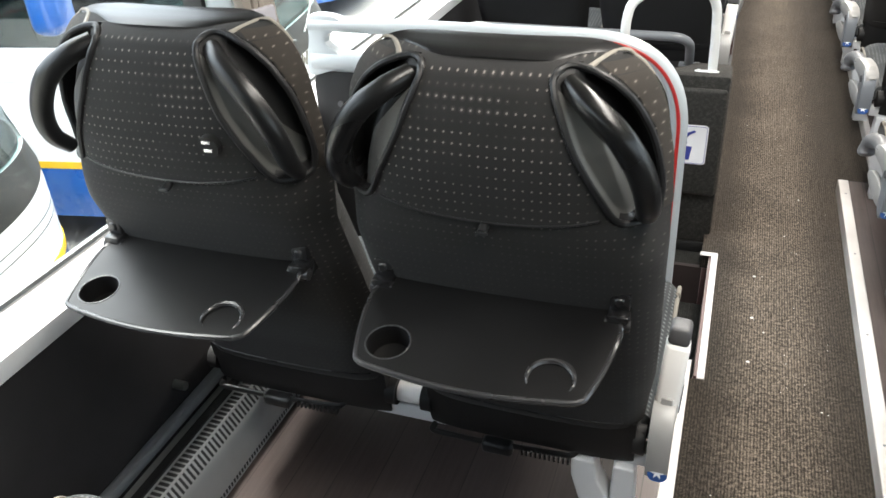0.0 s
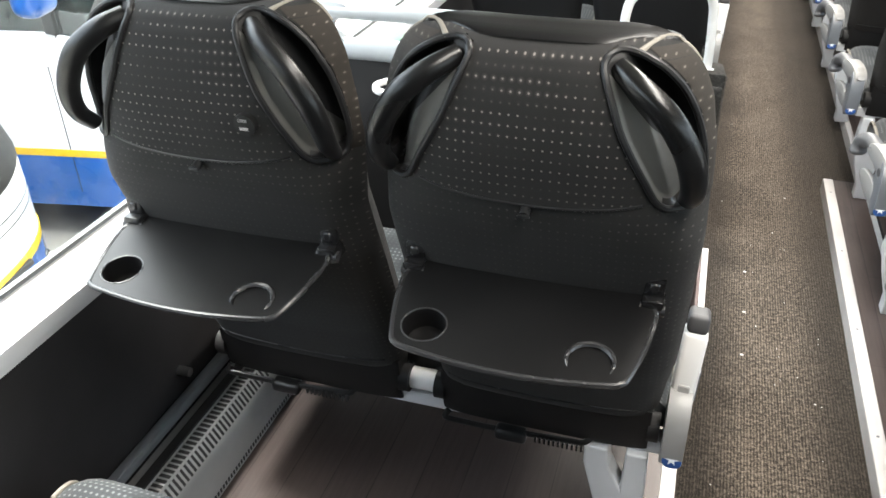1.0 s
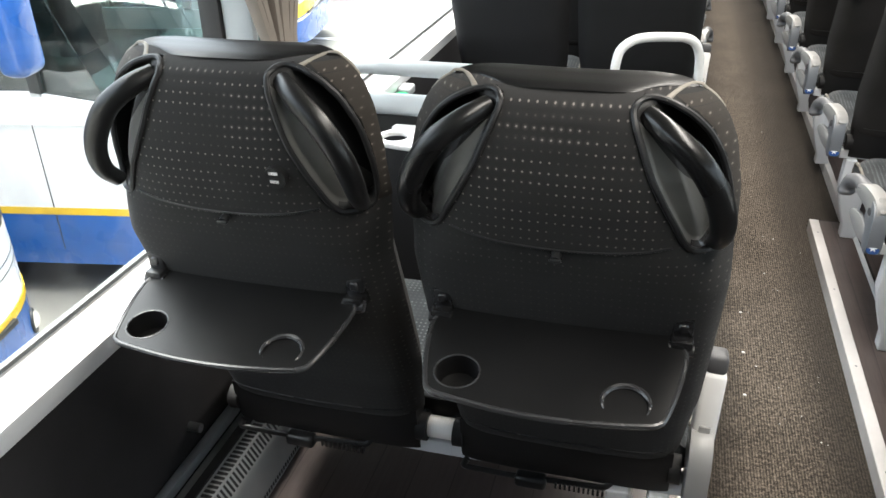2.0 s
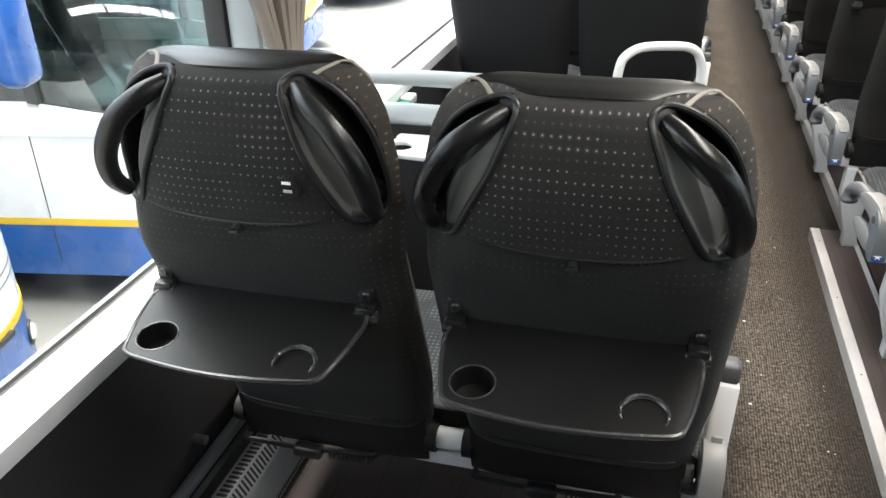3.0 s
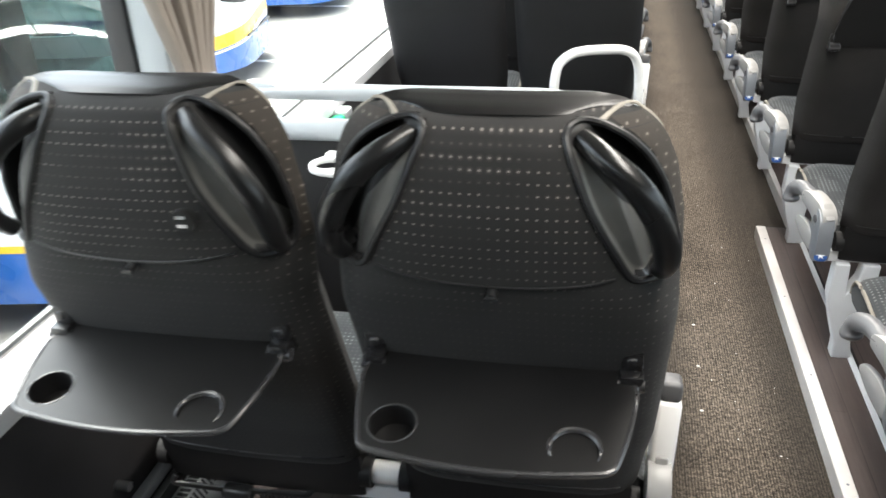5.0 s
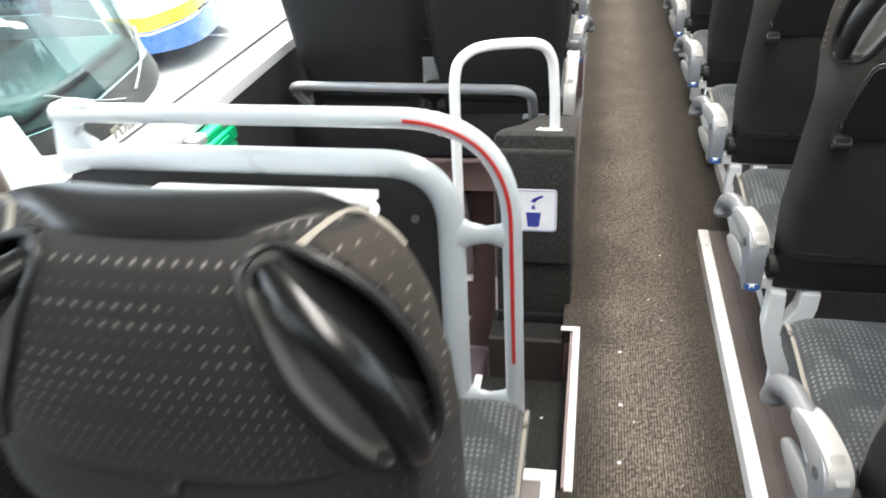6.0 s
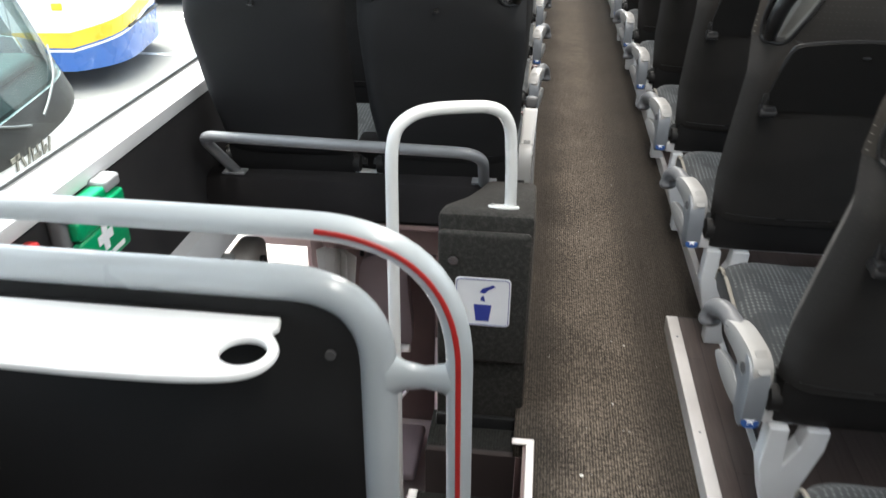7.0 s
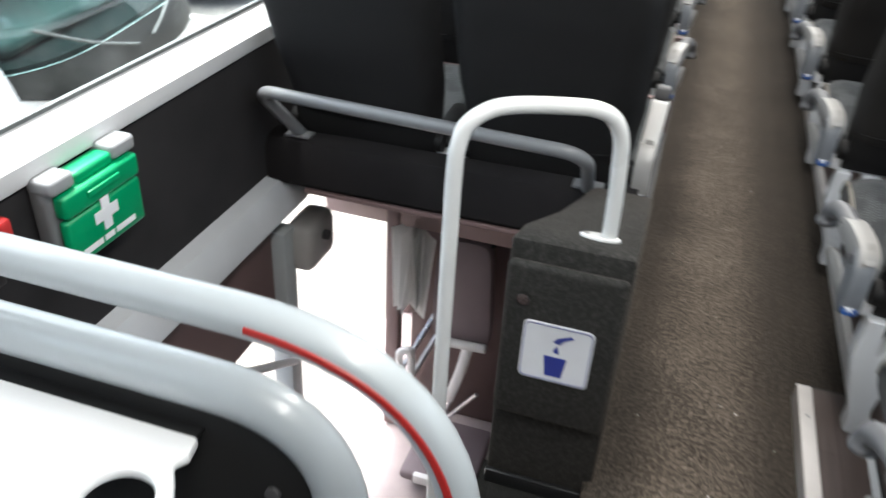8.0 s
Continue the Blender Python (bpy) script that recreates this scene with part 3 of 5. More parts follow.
# a folded inner door leaf with its white arm
leaf = thing("door_leaf", "narrow brown door leaf folded open beside the exit", "door")
part("stile", box(-0.972, -0.920, 2.57, 2.63, -1.04, 0.30, 0.008), LIT_EDGE_BROWN, leaf)
part("lower_panel", box(-0.919, -0.50, 2.72, 2.75, -1.04, 0.30, 0.006), STAIR_BROWN, leaf, "dark brown panel")
crew = thing("crew_seat", "mauve padded folding crew seat with white metal arms", "seat")
outl = smooth_path([(-0.775, -0.53, 0), (-0.785, -0.30, 0), (-0.775, -0.17, 0), (-0.735, -0.125, 0), (-0.650, -0.115, 0), (-0.600, -0.145, 0), (-0.585, -0.30, 0), (-0.580, -0.53, 0), (-0.68, -0.55, 0)], 5, True)
part("backrest", extrude_outline([(p.x, p.y) for p in outl], (), 0.055, Matrix.Translation((0, 2.625, 0)) @ Matrix.Rotation(radians(90), 4, "X"), 0.016), PANEL_MAUVE, crew, "mauve padded backrest")
for x in (-0.745, -0.625):
    part("headrest_loop", tube(smooth_path([(x - 0.03, 2.60, -0.14), (x - 0.022, 2.60, -0.10), (x + 0.012, 2.60, -0.088), (x + 0.03, 2.60, -0.13)], 5), 0.009, 8), BLACK_PLASTIC, crew)
part("arm_bar", tube([(-0.740, 2.56, -0.545), (-0.580, 2.56, -0.535)], 0.017, 10), WHITE_PAINT, crew, "white crossbar")
part("arm", tube(rounded_path([(-0.645, 2.56, -0.54), (-0.662, 2.55, -0.66), (-0.70, 2.54, -0.80)], 0.05), 0.020, 10, flat=0.6), WHITE_PAINT, crew, "white folding arm")
part("rod", tube([(-0.590, 2.53, -0.73), (-0.73, 2.53, -0.93)], 0.008, 8), STEEL, crew)
part("rod", tube([(-0.69, 2.54, -0.80), (-0.735, 2.54, -0.93)], 0.008, 8), STEEL, crew)
part("seat_cushion", box(-0.80, -0.52, 2.28, 2.60, -1.0, -0.955, 0.02, 3), PANEL_MAUVE, crew, "mauve padded seat")
part("side_plate", box(-0.735, -0.60, 2.25, 2.275, -0.965, -0.925, 0.006), WHITE_PAINT, crew, "white seat plate")
part("hand_loop", tube(smooth_path([(-0.885, 2.50, -0.66), (-0.875, 2.48, -0.58), (-0.845, 2.48, -0.56), (-0.835, 2.49, -0.62), (-0.85, 2.50, -0.78), (-0.875, 2.50, -0.80)], 5, True), 0.016, 8), WHITE_PAINT, crew, "white hand loop")
part("strut", tube([(-0.93, 2.50, -0.80), (-0.80, 2.66, -0.50)], 0.010, 8), STEEL, crew)
part("strut", tube([(-0.90, 2.50, -0.86), (-0.77, 2.66, -0.55)], 0.010, 8), STEEL, crew)
papers = thing("papers", "bundle of white leaflets in a wall holder", "papers")
for k in range(6):
    bm = box(-0.002, 0.0, -0.055, 0.055, -0.16, 0.16)
    m = Matrix.Translation((-0.895 + 0.012 * k, 2.575, -0.255 - 0.012 * (k % 3))) @ Matrix.Rotation(radians(-38 + 17 * k), 4, "Z") @ Matrix.Rotation(radians(5 * (k % 3) - 4), 4, "Y")
    bmesh.ops.transform(bm, matrix=m, verts=bm.verts)
    part("leaflet", bm, WHITE_PAINT, papers, smooth=False)

# cloth-covered ledge over the stairwell in front, set slightly askew
def askew(bm):
    for v in bm.verts:
        f = (v.co.x + 1.11) / 0.835 - 0.5
        v.co.y -= 0.05 * f
        v.co.z += 0.035 * f
    return bm


prof_ledge = [(2.118, 0.246), (2.104, 0.262), (2.106, 0.352), (2.122, 0.380), (2.150, 0.388), (2.185, 0.388), (2.185, 0.246)]
bm = bmesh.new()
a = [bm.verts.new((-1.163, y, z)) for y, z in prof_ledge]
b = [bm.verts.new((-0.285, y, z)) for y, z in prof_ledge]
for i in range(len(a)):
    k = (i + 1) % len(a)
    bm.faces.new((a[i], a[k], b[k], b[i]))
bm.faces.new(a), bm.faces.new(b)
single("ledge", askew(bm), LEDGE_CLOTH, "dark cloth-covered ledge above the stairwell", "ledge", "structure")
single("ledge_edge", askew(box(-1.05, -0.290, 2.110, 2.150, 0.230, 0.244, 0.003)), LIT_EDGE_BROWN, "brown edge strip under the ledge, coloured as if lit", "trim", "structure")
single("ledge_deck", box(-1.163, -0.24, 2.20, 2.75, 0.24, 0.352), LEDGE_CLOTH, "dark cloth deck over the stairwell", "deck", "structure", smooth=False)
single("ledge_wall", box(-1.165, -0.155, 2.75, 2.775, -0.06, 0.42), STAIR_BROWN, "brown bulkhead behind the ledge", "wall", "structure", smooth=False)
single("ledge_wall", box(-0.20, -0.156, 2.10, 2.745, -0.06, 0.40), LEDGE_CLOTH, "dark cloth side panel beside the aisle", "wall", "structure", smooth=False)
single("door_lintel", box(-1.20, -0.21, 2.575, 2.64, -0.105, 0.035, 0.006), LIT_LINTEL_BROWN, "brown beam across the lower doorway, coloured pinkish as if lit", "beam", "structure")

ledge_rail = thing("ledge_rail", "grey tubular grab rail on the dark ledge", "rail")
path = rounded_path([(-1.075, 2.160, 0.386), (-1.122, 2.020, 0.556), (-0.272, 2.000, 0.536), (-0.275, 2.140, 0.388)], [0.05, 0.075], 8)
part("tube", askew(tube(path, 0.0165, 14)), RAIL_GREY, ledge_rail)
for x in (-1.075, -0.275):
    part("foot", askew(box(x - 0.038, x + 0.038, 2.128, 2.172, 0.386, 0.394, 0.003)), RAIL_GREY, ledge_rail)


# ---------------------------------------------------------------- partition with tubular frame
PY = 0.815
frame_t = thing("partition", "black partition panel in a pale grey tubular frame", "partition")
bm = extrude_outline(rounded_rect(-1.13, -0.345, 0.12, 0.785, 0.05), (), 0.016, Matrix.Translation((0, PY + 0.008, 0)) @ Matrix.Rotation(radians(90), 4, "X"), 0.003)
part("panel", bm, PANEL_BLACK, frame_t, "matt black panel")
bm = tube(rounded_path([(-1.125, PY, 0.892), (-0.222, PY, 0.892), (-0.212, PY, 0.06)], [0.21], 14), 0.0195, 16)
part("outer_tube", bm, RAIL_PAINT, frame_t)
bm = tube(rounded_path([(-1.125, PY, 0.800), (-0.338, PY, 0.800), (-0.338, PY, 0.23)], [0.13], 12), 0.0275, 16, flat=0.8)
part("inner_tube", bm, RAIL_PAINT, frame_t)
plate = smooth_path([(-1.119, 0.913, 0), (-1.126, 0.86, 0), (-1.138, 0.768, 0), (-1.09, 0.772, 0), (-1.045, 0.79, 0), (-1.052, 0.825, 0), (-1.082, 0.848, 0), (-1.068, 0.872, 0), (-1.035, 0.885, 0), (-1.045, 0.912, 0)], 4, True)
bm = extrude_outline([(p.x, p.y) for p in plate], (), 0.030, Matrix.Translation((0, PY + 0.015, 0)) @ Matrix.Rotation(radians(90), 4, "X"), 0.008)
part("end_plate", bm, RAIL_PAINT, frame_t)
for z in (0.655, 0.245):
    bm = tube([(-0.325, PY, z), (-0.300, PY, z), (-0.270, PY, z), (-0.243, PY, z), (-0.222, PY, z)], [0.042, 0.026, 0.019, 0.025, 0.038], 14, flat=0.5)
    part("web", bm, RAIL_PAINT, frame_t)
bm = box(-0.345, -0.20, PY - 0.018, PY + 0.018, 0.045, 0.235, 0.012, 3)
part("foot_plate", bm, RAIL_PAINT, frame_t)
arc = rounded_path([(-1.125, PY, 0.892), (-0.222, PY, 0.892), (-0.212, PY, 0.06)], [0.21], 40)
arc = [p for p in arc if p.x > -0.41 and p.z > 0.36]
arc = [Vector((arc[-1].x, PY, 0.36)) if i == len(arc) else arc[i] for i in range(len(arc))] + [Vector((-0.2155, PY, 0.36))]
arc = [Vector((-0.415, PY, 0.892))] + arc
bm = tube([p + Vector((0, -0.0187, 0)) for p in arc], 0.0042, 8, flat=0.5)
part("red_inlay", bm, RED_TAPE, frame_t, "red marker strip set into the tube")
for x, z in ((-0.406, 0.689), (-1.06, 0.689)):
    part("bolt", cylinder((x, PY - 0.009, z), (x, PY - 0.014, z), 0.008, 14), ARM_DARK, frame_t)

flap = thing("folding_table", "small white folding table with two cup holes", "table")
FX = -0.693
half = [(0.225, 0.0), (0.229, -0.022), (0.221, -0.034)] + [(p.x, p.y) for p in smooth_path([(0.231, -0.048, 0), (0.244, -0.072, 0), (0.242, -0.100, 0), (0.225, -0.125, 0), (0.19, -0.140, 0), (0.12, -0.149, 0), (0.0, -0.152, 0)], 4)]
outl = [(FX + x, y) for x, y in half] + [(FX - x, y) for x, y in half[-2::-1]]
m_flap = Matrix.Translation((0, PY - 0.028, 0.747))
bm = extrude_outline(outl, (circle(FX + 0.199, -0.084, 0.031, 24, 0.031), circle(FX - 0.199, -0.084, 0.031, 24, 0.031)), 0.013, m_flap, 0.004)
part("leaf", bm, FLAP_WHITE, flap)
part("hinge_rail", box(-0.91, -0.475, PY - 0.030, PY - 0.006, 0.744, 0.752, 0.003), BLACK_PLASTIC, flap)


# ---------------------------------------------------------------- waste bin housing and its hoop
bin_t = thing("waste_bin", "carpet-covered waste bin housing beside the stairs", "bin")
bm = extrude_outline([(-0.348, 1.572), (-0.116, 1.572), (-0.116, 2.09), (-0.262, 2.09), (-0.276, 1.95), (-0.298, 1.80), (-0.342, 1.655)], (), 0.64, Matrix.Translation((0, 0, -0.08)), 0.016)
for v in bm.verts:
    # the lid falls away towards the seat behind
    if v.co.z > 0.3:
        v.co.z -= 0.27 * max(0.0, v.co.y - 1.60)
part("body", bm, BIN_CARPET, bin_t)
bm = box(-0.344, -0.122, 1.548, 1.572, 0.155, 0.522, 0.012, 3)
part("front_door", bm, BIN_CARPET, bin_t, "dark carpeted front flap")
part("knob", cylinder((-0.306, 1.548, 0.452), (-0.306, 1.538, 0.452), 0.012, 14), STEEL, bin_t)
part("plinth_strip", box(-0.346, -0.13, 1.56, 1.573, -0.07, -0.03, 0.004), BLACK_PLASTIC, bin_t)

sign = thing("litter_sign", "white plastic sign with blue litter-bin pictogram", "sign")
part("plate", extrude_outline(rounded_rect(-0.300, -0.165, 0.270, 0.405, 0.012), (), 0.003, Matrix.Translation((0, 1.5475, 0)) @ Matrix.Rotation(radians(90), 4, "X"), 0.0006), STICKER_WHITE, sign, smooth=False)
M_S = Matrix.Translation((-0.232, 1.5440, 0.337)) @ Matrix.Rotation(radians(90), 4, "X")
part("bin_shape", extrude_outline([(-0.022, -0.005), (0.022, -0.005), (0.016, -0.052), (-0.016, -0.052)], (), 0.0008, M_S), SIGN_BLUE, sign, smooth=False)
part("paper_shape", extrude_outline([(-0.006, 0.006), (0.006, 0.004), (0.004, 0.013), (0.001, 0.022), (-0.005, 0.014)], (), 0.0008, M_S), SIGN_BLUE, sign, smooth=False)
part("grip_shape", extrude_outline([(-0.008, 0.030), (-0.001, 0.040), (0.024, 0.051), (0.030, 0.046), (0.012, 0.036), (0.004, 0.026)], (), 0.0008, M_S), SIGN_BLUE, sign, smooth=False)
bm = extrude_outline(rounded_rect(-0.297, -0.168, 0.273, 0.402, 0.010), (rounded_rect(-0.2955, -0.1695, 0.2745, 0.4005, 0.009),), 0.0006, Matrix.Translation((0, 1.5440, 0)) @ Matrix.Rotation(radians(90), 4, "X"))
part("border", bm, SIGN_BLUE, sign, smooth=False)

hoop = thing("grab_hoop", "white tubular grab hoop on the bin housing", "rail")
HOOP = [(-0.4425, 1.50, -0.30), (-0.442, 1.50, 0.10), (-0.442, 1.50, 0.45), (-0.4415, 1.50, 0.62), (-0.441, 1.50, 0.70), (-0.438, 1.502, 0.748), (-0.427, 1.510, 0.786), (-0.396, 1.528, 0.810), (-0.358, 1.549, 0.817), (-0.295, 1.587, 0.813), (-0.238, 1.621, 0.804), (-0.207, 1.640, 0.784), (-0.190, 1.651, 0.745), (-0.185, 1.654, 0.69), (-0.182, 1.655, 0.635), (-0.180, 1.657, 0.535)]
bm = tube(smooth_path(HOOP, 6), 0.0145, 16)
part("tube", bm, RAIL_WHITE, hoop)
bm = extrude_outline(circle(0, 0, 0.038, 20, 0.022), (), 0.008, Matrix.Translation((-0.196, 1.652, 0.541)) @ Matrix.Rotation(radians(-15), 4, "X"), 0.002)
part("flange", bm, RAIL_WHITE, hoop)
for dx in (-0.026, 0.026):
    part("screw", cylinder((-0.196 + dx, 1.652, 0.547), (-0.196 + dx, 1.652, 0.552), 0.005, 10), STEEL, hoop)


# ---------------------------------------------------------------- coach seats
CREST = 1.157
REAR = ((0.44, 0.064), (0.45, 0.055), (0.55, 0.015), (0.66, -0.04), (0.75, -0.078), (0.82, -0.106), (0.90, -0.134), (0.96, -0.150), (1.01, -0.156), (1.05, -0.155), (1.09, -0.148), (1.12, -0.138), (1.138, -0.125), (1.148, -0.106), (1.154, -0.084), (1.157, -0.062))
FRONT = ((0.44, 0.175), (0.45, 0.175), (0.55, 0.160), (0.66, 0.122), (0.75, 0.085), (0.82, 0.052), (0.90, 0.012), (0.96, -0.012), (1.01, -0.024), (1.05, -0.026), (1.09, -0.028), (1.12, -0.031), (1.138, -0.037), (1.148, -0.045), (1.154, -0.052), (1.157, -0.058))
HALF = ((0.44, 0.190), (0.45, 0.198), (0.60, 0.213), (0.75, 0.215), (0.90, 0.216), (0.97, 0.216), (1.03, 0.212), (1.09, 0.200), (1.12, 0.187), (1.138, 0.173), (1.148, 0.158), (1.154, 0.144), (1.157, 0.126))
LEAF_INNER = ((0.079, 1.138), (0.084, 1.118), (0.094, 1.093), (0.105, 1.064), (0.121, 1.032), (0.138, 1.000), (0.153, 0.970), (0.164, 0.958))
LEAF_OUTER = ((0.177, 0.955), (0.191, 0.955), (0.201, 0.963), (0.204, 0.984), (0.203, 1.008), (0.198, 1.036), (0.189, 1.066), (0.176, 1.094), (0.159, 1.117), (0.138, 1.134), (0.115, 1.144), (0.092, 1.147))


def inside(poly, x, z):
    hit = False
    for (x0, z0), (x1, z1) in zip(poly, poly[1:] + poly[:1]):
        if (z0 > z) != (z1 > z) and x < (x1 - x0) * (z - z0) / (z1 - z0) + x0:
            hit = not hit
    return hit


def edge_distance(poly, x, z):
    best = 9.0
    p = Vector((x, z))
    for a, b in zip(poly, poly[1:] + poly[:1]):
        a, b = Vector(a), Vector(b)
        t = max(0.0, min(1.0, (p - a).dot(b - a) / (b - a).length_squared))
        best = min(best, (p - a - (b - a) * t).length)
    return best


def roundness(z):
    """How strongly the shoulders of the back are rounded off at a height."""
    k = max(0.0, min(1.0, (z - 0.88) / 0.08))
    return 11.0 - 6.5 * k, 0.34 + 0.26 * k


def rear_y(x, z):
    w = curve_at(HALF, z)
    u = min(1.0, abs(x) / w)
    r, f = curve_at(REAR, z), curve_at(FRONT, z)
    p, q = roundness(z)
    return r + (f - r) * q * u ** p - 0.008 * (1 - u * u)


def front_y(x, z):
    w = curve_at(HALF, z)
    u = min(1.0, abs(x) / w)
    r, f = curve_at(REAR, z), curve_at(FRONT, z)
    return f - (f - r) * (1 - roundness(z)[1]) * u ** 6 + 0.018 * u ** 2 * (1 - u ** 6)


LEAF = [(p.x, p.y) for p in smooth_path([(x, z, 0) for x, z in LEAF_INNER + LEAF_OUTER], 5, True)]


def top_z(x):
    """Height of the back's crest at x."""
    best = CREST
    for (z0, w0), (z1, w1) in zip(HALF, HALF[1:]):
        if w1 <= abs(x) <= w0 and z0 >= 0.97:
            best = z0 + (z1 - z0) * (w0 - abs(x)) / (w0 - w1)
    return best


def backrest_mesh(pockets=True):
    """The padded back: a rear sheet with a sunk grip pocket at each shoulder, and a front sheet."""
    bm = bmesh.new()
    nu, nz = 96, 84
    rear, front = [], []
    for j in range(nz + 1):
        z = 0.44 + (CREST - 0.44) * (1 - (1 - j / nz) ** 1.35)
        w, f = curve_at(HALF, z), curve_at(FRONT, z)
        row_r, row_f = [], []
        for i in range(nu + 1):
            u = -1 + 2 * i / nu
            u = math.copysign(abs(u) ** 0.9, u)
            x = u * w
            y = rear_y(x, z)
            if pockets and z > 0.94 and inside(LEAF, abs(x), z):
                d = min(1.0, edge_distance(LEAF, abs(x), z) / 0.006)
                y = y + (max(0.0, f - 0.022 - y)) * d
            row_r.append(bm.verts.new((x, y, z)))
        for i in range(0, nu + 1, 4):
            x = row_r[i].co.x
            row_f.append(bm.verts.new((x, front_y(x, z), z)))
        rear.append(row_r)
        front.append(row_f)
    for rows in (rear, front):
        for a, b in zip(rows, rows[1:]):
            for i in range(len(a) - 1):
                bm.faces.new((a[i], a[i + 1], b[i + 1], b[i]))
    for side in (0, -1):
        for j in range(nz):
            bm.faces.new((rear[j][side], rear[j + 1][side], front[j + 1][side], front[j][side]))
    for row in (0, -1):
        for i in range(len(front[row]) - 1):
            bm.faces.new([rear[row][4 * i + k] for k in range(5)] + [front[row][i + 1], front[row][i]])
    return bm


def headrest_cap_mesh():
    """Leather band over the top edge of the back, hugging its crest."""
    bm = bmesh.new()
    rows = []
    k = 28
    for i in range(k + 1):
        x = -0.150 + 0.300 * i / k
        zt = top_z(x)
        crown = 1 - (x / 0.150) ** 2
        z0 = min(1.1485, zt - 0.006)
        pts = []
        for t in range(6):
            z = z0 + (zt - z0) * t / 5
            pts.append((rear_y(x, z) - (0.0035 + 0.002 * crown * t / 5) * min(1.0, 0.15 + t / 2), z + 0.0025 * crown * (1 - t / 5) + (0.0012 + 0.003 * crown) * t / 5))
        mid = (rear_y(x, zt) + front_y(x, zt)) / 2
        pts.append((mid, zt + 0.0035 + 0.003 * crown))
        for t in range(6):
            z = zt - (zt - 1.02) * (t / 5) ** 1.6
            pts.append((front_y(x, z) + 0.0035, z + (0.0012 + 0.003 * crown) * (1 - t / 5)))
        pts.append((front_y(x, 1.02) - 0.02, 1.02))
        pts.append((mid, zt - 0.02))
        rows.append([bm.verts.new((x * (0.74 + 0.26 * min(1.0, j / 5)), y, z)) for j, (y, z) in enumerate(pts)])
    for a, b in zip(rows, rows[1:]):
        for i in range(len(a)):
            bm.faces.new((a[i], a[(i + 1) % len(a)], b[(i + 1) % len(a)], b[i]))
    bm.faces.new(rows[0]), bm.faces.new(rows[-1])
    return bm


def grip_paths(s):
    """Rim round the pocket and the grip bar across it. s: 1 or -1 for the side."""
    rim = [(s * x, rear_y(x, z) - 0.0015, z) for x, z in LEAF]
    bar = [(s * 0.094, -0.122, 1.129), (s * 0.120, -0.146, 1.116), (s * 0.154, -0.158, 1.089), (s * 0.179, -0.158, 1.052), (s * 0.191, -0.153, 1.019), (s * 0.194, -0.142, 0.990), (s * 0.191, -0.120, 0.967)]
    return rim, smooth_path(bar, 6)


def pocket_point(s, i, t, lift):
    """A point of the pocket: t 0 on the rim, 1 in the middle. A shallow plate on the inner side drops into a deep slot behind the grip."""
    cx, cz = 0.155, 1.045
    x, z = LEAF[i % len(LEAF)]
    x, z = x + (cx - x) * t, z + (cz - z) * t
    y = rear_y(x, z)
    inner = 0.080 + (1.140 - z) * 0.44
    outer = curve_at(tuple((b, a) for a, b in LEAF_OUTER[2:]), z)
    f = max(0.0, min(1.0, ((x - inner) / max(0.02, outer - inner) - 0.30) / 0.45))
    q = min(1.0, t / 0.16)
    deep = max(0.010, curve_at(FRONT, z) - 0.040 - y)
    down = 0.011 + (deep - 0.011) * f * f * (3 - 2 * f)
    return (s * x, y + down * (q * q * (3 - 2 * q)) - lift, z)


def pocket_mesh(s, first, last, steps, t0, t1, lift):
    bm = bmesh.new()
    rows = [[bm.verts.new(pocket_point(s, i, t0 + (t1 - t0) * j / steps, lift)) for i in range(first, last)] for j in range(steps + 1)]
    whole = last - first >= len(LEAF)
    for a, b in zip(rows, rows[1:]):
        for i in range(len(a) if whole else len(a) - 1):
            k = (i + 1) % len(a)
            bm.faces.new((a[i], a[k], b[k], b[i]))
    return bm


def wing_mesh(s):
    """Cloth strip on the shoulder between the pocket and the outer edge, turned round to the front."""
    bm = bmesh.new()
    rows = []
    for j in range(25):
        z = 0.960 + 0.188 * j / 24
        w = curve_at(HALF, z)
        xi = max([x for x, zz in LEAF if abs(zz - z) < 0.006 and x > 0.11] or [0.118]) + 0.003
        xi = min(xi, w - 0.008)
        row = []
        for k in range(9):
            x = xi + (w - xi) * k / 8
            row.append((s * x, rear_y(x, z) - 0.0014, z))
        for k in range(4):
            x = w - (w - xi) * k / 8
            row.append((s * (x + 0.0012 * (1 - k / 3)), front_y(x, z) + 0.0014, z))
        rows.append([bm.verts.new(p) for p in row])
    for a, b in zip(rows, rows[1:]):
        for i in range(len(a) - 1):
            bm.faces.new((a[i], a[i + 1], b[i + 1], b[i]))
    return bm


def cushion_mesh():
    bm = bmesh.new()
    prof = ((0.10, 0.40), (0.12, 0.441), (0.20, 0.438), (0.34, 0.446), (0.46, 0.459), (0.53, 0.457), (0.56, 0.437), (0.565, 0.40), (0.54, 0.385), (0.12, 0.385))
    rows = []
    for i in range(17):
        u = -1 + i / 8
        x = 0.222 * math.copysign(abs(u) ** 0.8, u)
        drop = 0.022 * abs(u) ** 6
        lift = 0.012 * (abs(u) ** 2) * (1 - abs(u) ** 8)
        rows.append([bm.verts.new((x, y - (0.01 * abs(u) ** 6 if y > 0.5 else 0), z + (lift - drop if z > 0.43 else 0))) for y, z in prof])
    for a, b in zip(rows, rows[1:]):
        for i in range(len(prof)):
            bm.faces.new((a[i], a[(i + 1) % len(prof)], b[(i + 1) % len(prof)], b[i]))
    bm.faces.new(rows[0]), bm.faces.new(rows[-1])
    return bm


